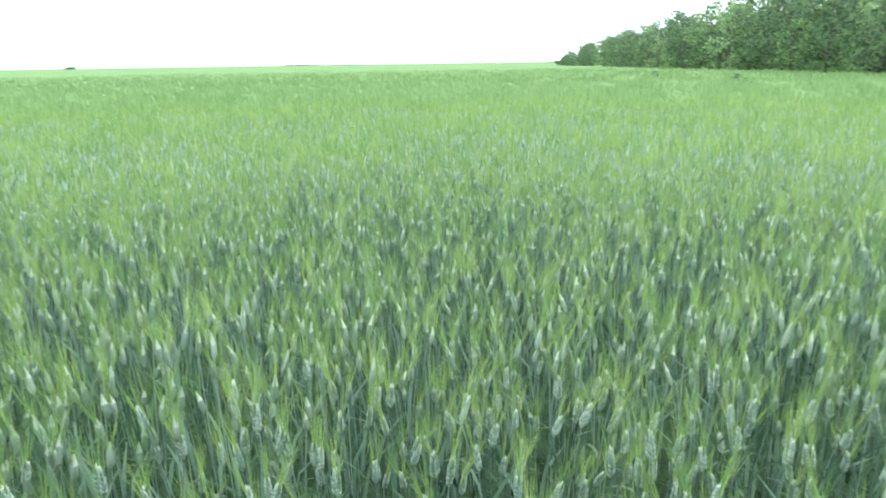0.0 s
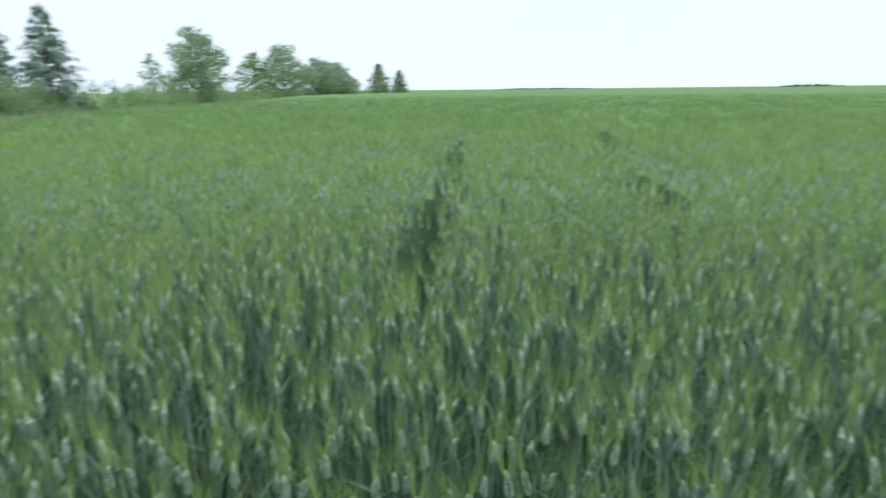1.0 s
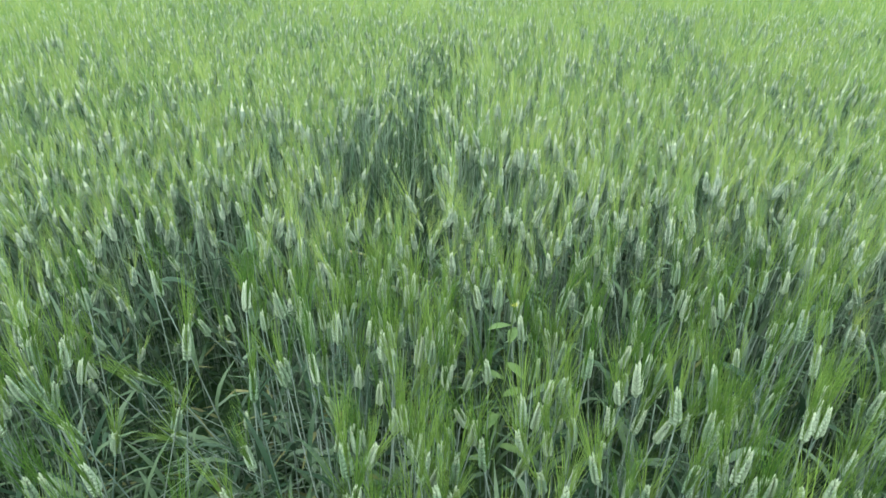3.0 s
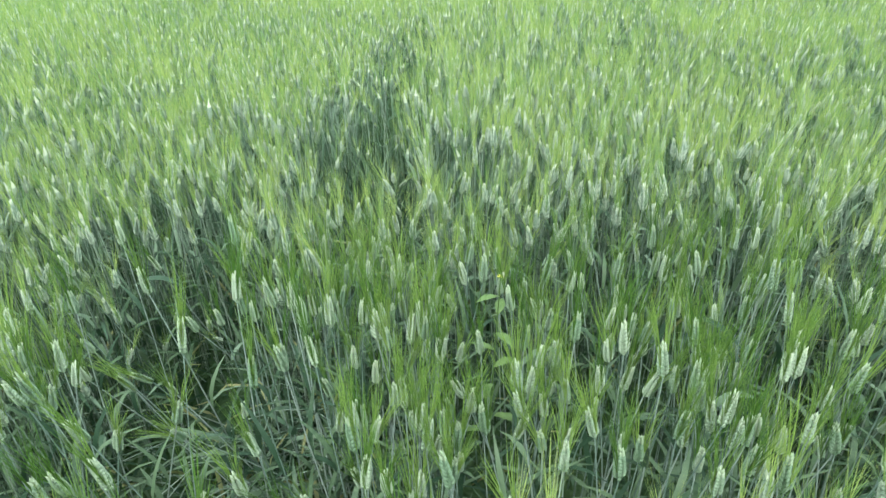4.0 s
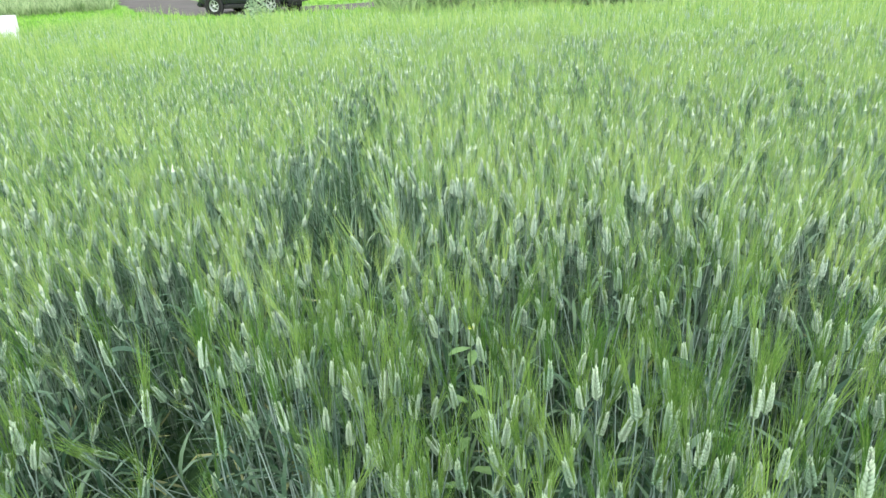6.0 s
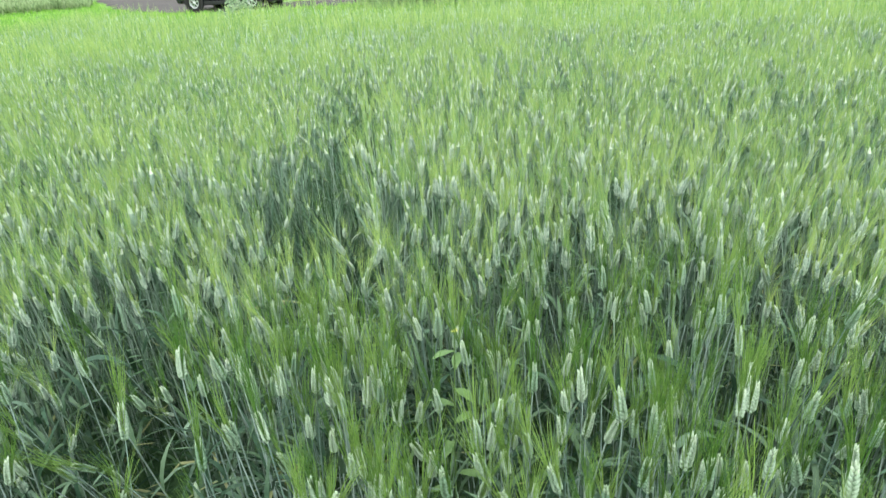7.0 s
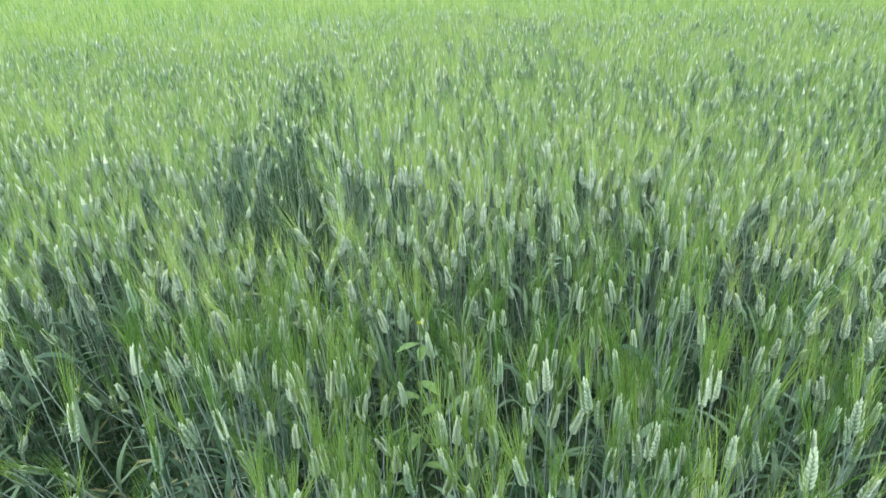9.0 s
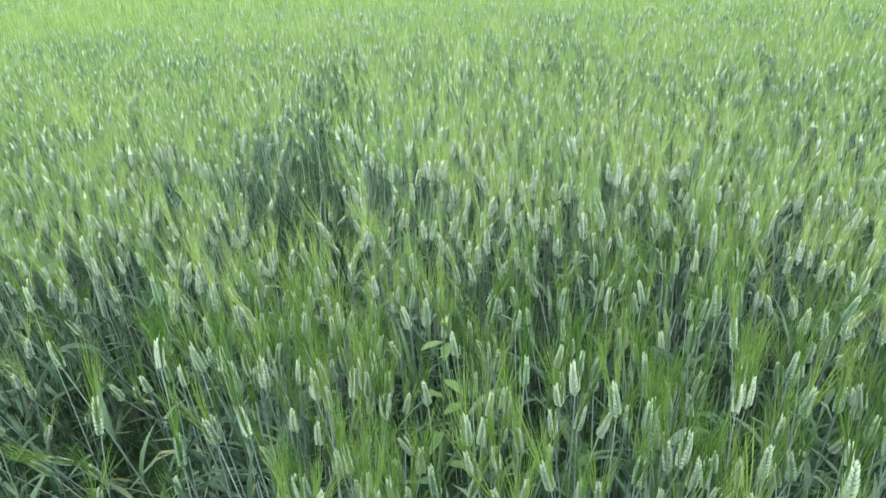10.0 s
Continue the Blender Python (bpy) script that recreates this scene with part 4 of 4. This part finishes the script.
at(conifer(64, 6.3, 2.6, NEEDLE, "thin sparse young conifer with bare top", 0.45, 0.2), 105.9, 48.0)
at(conifer(65, 7.2, 4.2, NEEDLE, "sparse dark conifer with ragged branches", 0.8, 0.15), 102.0, 53.0)
at(conifer(66, 8.3, 6.2, NEEDLE, "dense grey-green conifer with drooping branches", 1.1, 0.05), 98.7, 58.0)
at(broadleaf(67, 6.4, 4.4, 0.2, FOLIAGE_GREY, BARK, 90, 0.16, "thin grey-green tree beside a taller one", 1, 14, 0.8), 91.6, 88.0)
at(broadleaf(68, 9.8, 9.0, 0.08, FOLIAGE_GREY, BARK, 60, 0.2, "tall dense green tree with a broad crown", 3, 33), 88.0, 92.0)
at(broadleaf(69, 9.0, 7.0, 0.15, FOLIAGE, BARK, 60, 0.22, "green tree with an upright narrow crown", 1, 18), 83.7, 130.0)
at(broadleaf(70, 11.0, 11.0, 0.08, FOLIAGE_GREY, BARK, 40, 0.26, "broad green tree in the far row", 2, 24), 81.3, 140.0)
at(broadleaf(71, 9.0, 11.5, 0.05, FOLIAGE_GREY, BARK, 40, 0.28, "broad rounded grey-green tree in the far row", 2, 22), 78.2, 158.0)
at(broadleaf(72, 8.0, 11.0, 0.05, FOLIAGE_GREY, BARK, 40, 0.28, "broad rounded grey-green tree in the far row", 2, 22), 76.6, 165.0)
at(conifer(73, 10.6, 11.0, FOLIAGE_GREY, "dark green pyramid-shaped tree at the end of the row", 1.5, 0.02), 73.1, 218.0)
at(conifer(74, 8.6, 8.0, FOLIAGE_GREY, "narrow dark pyramid-shaped tree at the end of the row", 1.5, 0.02), 71.3, 222.0)
at(broadleaf(75, 1.9, 1.3, 0.1, FOLIAGE, BARK, 300, 0.07, "small bushy sapling in the hedge", 1, 10, category="shrub"), 136.3, 30.0)
at(broadleaf(76, 7.0, 6.0, 0.08, FOLIAGE_DARK, BARK, 60, 0.2, "dark rounded tree behind the parked car", 2, 22), 178.6, 75.0)
at(broadleaf(77, 8.5, 7.0, 0.08, FOLIAGE_DARK, BARK, 60, 0.2, "dark rounded tree behind the parked car", 2, 22), 183.0, 72.0)


def shrub_row():
    r = np.random.default_rng(81)
    kinds = [broadleaf(90 + k, 1.55, 2.5, 0.02, (SHRUB_LEAF, SHRUB_LEAF, FOLIAGE_GREY, SHRUB_LEAF)[k % 4], BARK, 240, 0.056, "green roadside shrub in the overgrown strip by the lane", 3, 15, category="shrub") for k in range(5)]
    line = np.array([(-5.0, -22.0), (-25, -15.5), (-45, -10.6), (-58, -8.8), (-92, 3.0), (-150, 24), (-215, 66)])
    seg = np.hypot(*np.diff(line, axis=0).T)
    cum = np.r_[0, np.cumsum(seg)]
    s, i = 0.0, 0
    while s < cum[-1]:
        x, y = np.interp(s, cum, line[:, 0]), np.interp(s, cum, line[:, 1])
        x, y = x + r.uniform(-0.5, 0.5), y + r.uniform(-0.9, 0.9)
        near = math.hypot(x, y)
        az = math.degrees(math.atan2(-x, y)) % 360
        h = r.uniform(0.85, 1.25) * (1.42 if az < 126 else (0.66 if 129 < az < 141 or az > 161 else 0.95))
        m = pose(x, y, float(land(x, y)) - 0.05, 0, 0, r.uniform(0, 360)) @ Matrix.Diagonal((1.1, 1.1, h, 1))
        k = kinds[i % 5]
        if i < 5:
            k.matrix_basis = m
        else:
            c = copy_thing(k, Matrix())
            c.matrix_basis = m
        i += 1
        s += 0.85 if near < 60 else (1.5 if near < 110 else 2.8)


shrub_row()

# dark weedy clumps standing in the wheat
for q, (wx, wy, ww) in enumerate(((11.8, 36.6, 1.7), (12.2, 26.7, 1.5))):
    clump = broadleaf(130 + q, 1.05, ww, 0.05, FOLIAGE_DARK, BARK, 60, 0.06, "low dark green weed clump standing in the wheat", 3, 12, category="shrub")
    clump.matrix_basis = pose(wx, wy, float(land(wx, wy)), 0, 0, 40 * q)


def woodland():
    """The wood on the slope: trees in ragged rows, lower towards its far tip."""
    r = np.random.default_rng(82)
    kinds = []
    for k in range(6):
        kinds.append(broadleaf(110 + k, 6.0, 4.6, 0.03, (FOLIAGE, FOLIAGE_DARK, FOLIAGE_DARK, FOLIAGE_DARK, SHRUB_LEAF, FOLIAGE_DARK)[k], BARK, 60, 0.15, "leafy green tree at the edge of the wooded slope", 2, 17, 1.12))
    i = 0
    for row in range(3):
        y = 14.0 + row * 4
        while y < 168:
            x = float(wood_edge(y)) + 0.8 + row * 5.0 + r.uniform(-1.2, 1.2)
            d = math.hypot(x, y)
            az = math.degrees(math.atan2(-x, y)) % 360
            el = float(np.interp(az, [300, 325, 338.5, 341.4, 347.6, 350.4, 351], [15, 8.8, 4.55, 3.6, 1.55, 0.35, 0.2]))
            z = float(land(x, y))
            room = 1.6 + d * math.tan(radians(el)) - z
            h = min(r.uniform(4.2, 8.4), room * r.uniform(0.86, 1.03))
            if h > 1.2 and az < 350.4:
                s = h / 6.0
                m = pose(x, y, z - 0.1, 0, 0, r.uniform(0, 360)) @ Matrix.Diagonal((max(s, 0.55), max(s, 0.55), s, 1))
                k = kinds[i % 6]
                if i < 6:
                    k.matrix_basis = m
                else:
                    c = copy_thing(k, Matrix())
                    c.matrix_basis = m
                i += 1
            y += r.uniform(2.4, 3.6) * (1 if d < 90 else 1.4)


woodland()


# ---------------------------------------------------------------- the far distance
def far_belt(az, d, wide, high, seed, mat=FAR_TREES, label="thin dark windbreak of trees on the far horizon"):
    r = np.random.default_rng(seed)
    a = radians(az)
    c, t = np.array([-math.sin(a) * d, math.cos(a) * d]), np.array([math.cos(a), math.sin(a)])
    b = Build()
    n = max(8, int(wide / 3))
    for k in range(n):
        s = wide * ((k + r.uniform(0, 1)) / n - 0.5)
        p = c + t * s + r.uniform(-3, 3, 2)
        h = high * r.uniform(0.6, 1.0) * (1 - 0.5 * abs(2 * s / wide) ** 3)
        b.add(*spindle((p[0], p[1], -0.5), (0, 0, 1), h + 0.5, wide / n * 2.4, 6, 0.55))
    return tagged(new("backdrop", tri_mesh("backdrop", *b.arrays(), [mat])), label, "backdrop", kind="structure")


far_belt(37.8, 900, 62, 4.6, 1)
far_belt(29.9, 900, 11, 5.5, 2)
far_belt(349.0, 700, 40, 4.0, 3)
far_belt(9.0, 1500, 160, 3.0, 4)
far_belt(58.5, 1300, 190, 4.0, 5)
far_belt(12.6, 1100, 60, 3.5, 6)


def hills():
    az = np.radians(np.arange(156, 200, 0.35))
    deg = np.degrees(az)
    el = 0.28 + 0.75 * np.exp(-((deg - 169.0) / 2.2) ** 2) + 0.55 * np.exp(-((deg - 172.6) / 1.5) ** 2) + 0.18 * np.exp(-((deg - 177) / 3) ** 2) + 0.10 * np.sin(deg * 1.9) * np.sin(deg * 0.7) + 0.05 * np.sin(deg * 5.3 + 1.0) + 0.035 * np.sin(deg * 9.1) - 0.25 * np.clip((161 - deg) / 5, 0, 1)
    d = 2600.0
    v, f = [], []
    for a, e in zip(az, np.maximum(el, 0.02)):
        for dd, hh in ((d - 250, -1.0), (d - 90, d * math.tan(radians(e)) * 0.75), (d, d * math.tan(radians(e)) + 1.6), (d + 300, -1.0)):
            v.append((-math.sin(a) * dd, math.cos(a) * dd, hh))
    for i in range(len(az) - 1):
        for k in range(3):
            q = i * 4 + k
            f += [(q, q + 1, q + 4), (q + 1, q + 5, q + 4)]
    return tagged(new("backdrop", tri_mesh("backdrop", np.array(v), np.array(f), np.zeros(len(f)), [HILLS], True)), "low wooded hills on the horizon, blue-grey from painted haze", "backdrop", kind="structure")


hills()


# ---------------------------------------------------------------- the parked car
def loft(sections):
    """Closed body from cross sections, each a list of (y, z) at an x; sections share their count of points."""
    bm = bmesh.new()
    rings = [[bm.verts.new((x, y, z)) for y, z in sec] for x, sec in sections]
    n = len(rings[0])
    for a, b in zip(rings, rings[1:]):
        for k in range(n):
            bm.faces.new((a[k], a[(k + 1) % n], b[(k + 1) % n], b[k]))
    bm.faces.new(rings[0][::-1])
    bm.faces.new(rings[-1])
    bmesh.ops.recalc_face_normals(bm, faces=bm.faces)
    for q in bm.faces:
        q.smooth = True
    return bm


def box(x0, x1, y0, y1, z0, z1, bevel=0.02):
    bm = bmesh.new()
    bmesh.ops.create_cube(bm, size=1, matrix=Matrix.Translation(((x0 + x1) / 2, (y0 + y1) / 2, (z0 + z1) / 2)) @ Matrix.Diagonal((x1 - x0, y1 - y0, z1 - z0, 1)))
    if bevel:
        bmesh.ops.bevel(bm, geom=list(bm.edges), offset=bevel, segments=2, affect="EDGES")
    return bm


def disc(r0, r1, y0, y1, segs=28, bevel=0.0):
    """A ring or drum round the y axis."""
    bm = bmesh.new()
    prof = [(r0, y0), (r1 - bevel, y0), (r1, y0 + bevel), (r1, y1 - bevel), (r1 - bevel, y1), (r0, y1)] if bevel else [(r0, y0), (r1, y0), (r1, y1), (r0, y1)]
    rings = []
    for k in range(segs):
        a = 2 * math.pi * k / segs
        rings.append([bm.verts.new((r * math.cos(a), y, r * math.sin(a))) for r, y in prof])
    n = len(prof)
    for k in range(segs):
        a, b = rings[k], rings[(k + 1) % segs]
        for j in range(n):
            bm.faces.new((a[j], a[(j + 1) % n], b[(j + 1) % n], b[j]))
    bmesh.ops.recalc_face_normals(bm, faces=bm.faces)
    for q in bm.faces:
        q.smooth = True
    return bm


def car():
    """A black estate-like off-roader, nose along +x, wheels on z = 0, middle between the axles at the origin."""
    th = new("car")

    def sec(half, z0, z1, belly=0.9):
        return [(-half * belly, z0), (-half, z0 + 0.18), (-half * 1.0, z0 + (z1 - z0) * 0.6), (-half * 0.95, z1), (half * 0.95, z1), (half, z0 + (z1 - z0) * 0.6), (half, z0 + 0.18), (half * belly, z0)]

    body = loft([(-2.20, sec(0.72, 0.46, 0.84)), (-2.12, sec(0.84, 0.34, 1.00)), (-1.80, sec(0.90, 0.30, 1.06)), (-0.9, sec(0.92, 0.28, 1.05)), (0.3, sec(0.92, 0.27, 1.03)), (1.1, sec(0.91, 0.28, 1.00)), (1.9, sec(0.87, 0.30, 0.90)), (2.15, sec(0.76, 0.36, 0.78)), (2.25, sec(0.62, 0.44, 0.66))])
    for q in body.verts:
        q.co.z = 0.30 + (q.co.z - 0.30) * 1.16
    part("body", (body, PAINT), th)

    def top(half, z0, z1, taper=0.82):
        return [(-half, z0), (-half * 0.93, z0 + (z1 - z0) * 0.5), (-half * taper, z1 - 0.05), (-half * taper * 0.9, z1), (half * taper * 0.9, z1), (half * taper, z1 - 0.05), (half * 0.93, z0 + (z1 - z0) * 0.5), (half, z0)]

    cabin = loft([(-2.08, top(0.80, 0.98, 1.04)), (-1.86, top(0.84, 1.0, 1.60)), (-1.6, top(0.86, 1.0, 1.70)), (-0.6, top(0.87, 1.0, 1.73)), (0.1, top(0.87, 1.0, 1.70)), (0.55, top(0.86, 0.99, 1.50)), (1.05, top(0.84, 0.97, 1.03))])
    for q in cabin.verts:
        q.co.z += 0.10
    part("cabin", (cabin, PAINT), th)
    for s in (-1, 1):
        for x0, x1, z1 in ((-1.72, -1.12, 1.60), (-1.02, -0.28, 1.62), (-0.18, 0.48, 1.56)):
            g = bmesh.new()
            q = [g.verts.new((x, s * (0.895 - 0.13 * (z - 1.12) / 0.6), z)) for x, z in ((x0, 1.18), (x1, 1.18), (x1 - (0.20 if x1 > 0.3 else 0.02), z1), (x0 + (0.12 if x0 < -1.6 else 0.02), z1))]
            p = [g.verts.new(w.co + Vector((0, -s * 0.03, 0))) for w in q]
            g.faces.new(q)
            g.faces.new(p[::-1])
            for k in range(4):
                g.faces.new((q[k], p[k], p[(k + 1) % 4], q[(k + 1) % 4]))
            bmesh.ops.recalc_face_normals(g, faces=g.faces)
            part("side_window", (g, CAR_GLASS), th)
        part("roof_rail", (box(-1.7, 0.0, s * 0.68 - 0.02, s * 0.68 + 0.02, 1.82, 1.87, 0.015), ALLOY), th, "silver roof rail")
        part("sill", (box(-0.85, 0.85, s * 0.93 - 0.04, s * 0.93 + 0.02, 0.26, 0.40, 0.02), TRIM), th)
        part("tail_light", (box(-2.17, -1.92, s * 0.80 - 0.08, s * 0.80 + 0.085, 0.98, 1.24, 0.03), RED_LENS), th, "red and clear tail light")
        part("reverse_lens", (box(-2.185, -2.0, s * 0.80 - 0.05, s * 0.80 + 0.09, 1.04, 1.11, 0.02), CLEAR_LENS), th)
        part("headlight", (box(1.85, 2.12, s * 0.70 - 0.12, s * 0.70 + 0.09, 0.76, 0.92, 0.04), CLEAR_LENS), th, "clear headlight")
        mirror = part("wing_mirror", (box(0.50, 0.66, s * 1.02 - 0.09, s * 1.02 + 0.09, 1.14, 1.28, 0.04), PAINT), th)
        for x in (-0.75, 0.05):
            part("door_handle", (box(x, x + 0.2, s * 0.925 - 0.02, s * 0.925 + 0.03, 0.97, 1.01, 0.012), TRIM), th)
        for x in (-1.12, -0.22, 0.72):
            part("door_seam", (box(x - 0.004, x + 0.004, s * 0.915 - 0.01, s * 0.915 + 0.008, 0.40, 1.0, 0), TRIM), th)
        for x in (-1.34, 1.34):
            arch = part("wheel_arch", (disc(0.36, 0.43, -0.03, 0.03), TRIM), th, "black plastic wheel arch")
            arch.location = (x, s * 0.905, 0.36)
            wheel = new("wheel")
            wheel.parent = th
            wheel.location = (x, s * 0.83, 0.36)
            part("tyre", (disc(0.23, 0.36, -0.11, 0.11, 32, 0.03), RUBBER), wheel)
            part("rim", (disc(0.19, 0.235, -0.10, 0.10, 32, 0.01), ALLOY), wheel)
            hub = disc(0.0, 0.06, -0.02, 0.02, 16)
            o = part("hub", (hub, ALLOY), wheel)
            o.location = (0, s * 0.075, 0)
            part("brake_disc", (disc(0.02, 0.16, -0.01, 0.01, 20), TRIM), wheel)
            for k in range(6):
                sp = part("spoke", (box(0.04, 0.21, -0.014, 0.014, -0.026, 0.026, 0.008), ALLOY), wheel)
                sp.location = (0, s * 0.072, 0)
                sp.rotation_euler = (0, k * math.pi / 3 + 0.3, 0)
    part("rear_bumper", (box(-2.30, -2.0, -0.84, 0.84, 0.36, 0.62, 0.06), TRIM), th)
    part("front_bumper", (box(2.0, 2.30, -0.78, 0.78, 0.32, 0.56, 0.06), PAINT), th)
    part("rear_window", (box(-2.03, -1.97, -0.66, 0.66, 1.22, 1.60, 0.02), CAR_GLASS), th)
    part("bumper_reflector", (box(-2.315, -2.28, -0.80, -0.55, 0.52, 0.57, 0.01), CLEAR_LENS), th)
    part("plate_bar", (box(-2.24, -2.21, -0.26, 0.26, 0.70, 0.80, 0.005), WHITE), th, "plain pale plate")
    part("underbody", (box(-1.9, 1.9, -0.70, 0.70, 0.22, 0.42, 0.03), TRIM), th)
    return tagged(th, "black off-road estate car parked on the dirt lane", "car")


suv = car()
rear, front = Vector((-0.22, -28.46)), Vector((2.05, -29.9))
way = (front - rear).normalized()
left = Vector((-way.y, way.x))
mid = (rear + front) / 2 - left * 0.86
suv.matrix_basis = pose(mid.x, mid.y, -0.085, 0, 0, math.degrees(math.atan2(way.y, way.x)))


# ---------------------------------------------------------------- the white board at the edge of the wheat
def board():
    th = new("sign_board")
    part("panel", (box(-0.37, 0.37, -0.012, 0.012, 0.55, 1.13, 0.008), WHITE), th)
    for s in (-0.28, 0.28):
        part("post", (box(s - 0.02, s + 0.02, 0.014, 0.054, -0.2, 1.05, 0.006), POST), th)
    part("mark", (box(-0.012, 0.012, -0.017, -0.013, 0.84, 1.08, 0), INK), th, "dark upright stroke")
    return tagged(th, "white plot board on two posts in the wheat", "sign")


bd = board()
bd.matrix_basis = pose(4.68, -12.8, 0, 0, 3, 198)


# a leafy clump in front of the car
cl = broadleaf(140, 0.75, 1.4, 0.05, FOLIAGE_GREY, BARK, 500, 0.05, "pale grey-green leafy clump on the verge by the car", 3, 12, category="shrub")
cl.matrix_basis = pose(0.42, -24.8, -0.1)
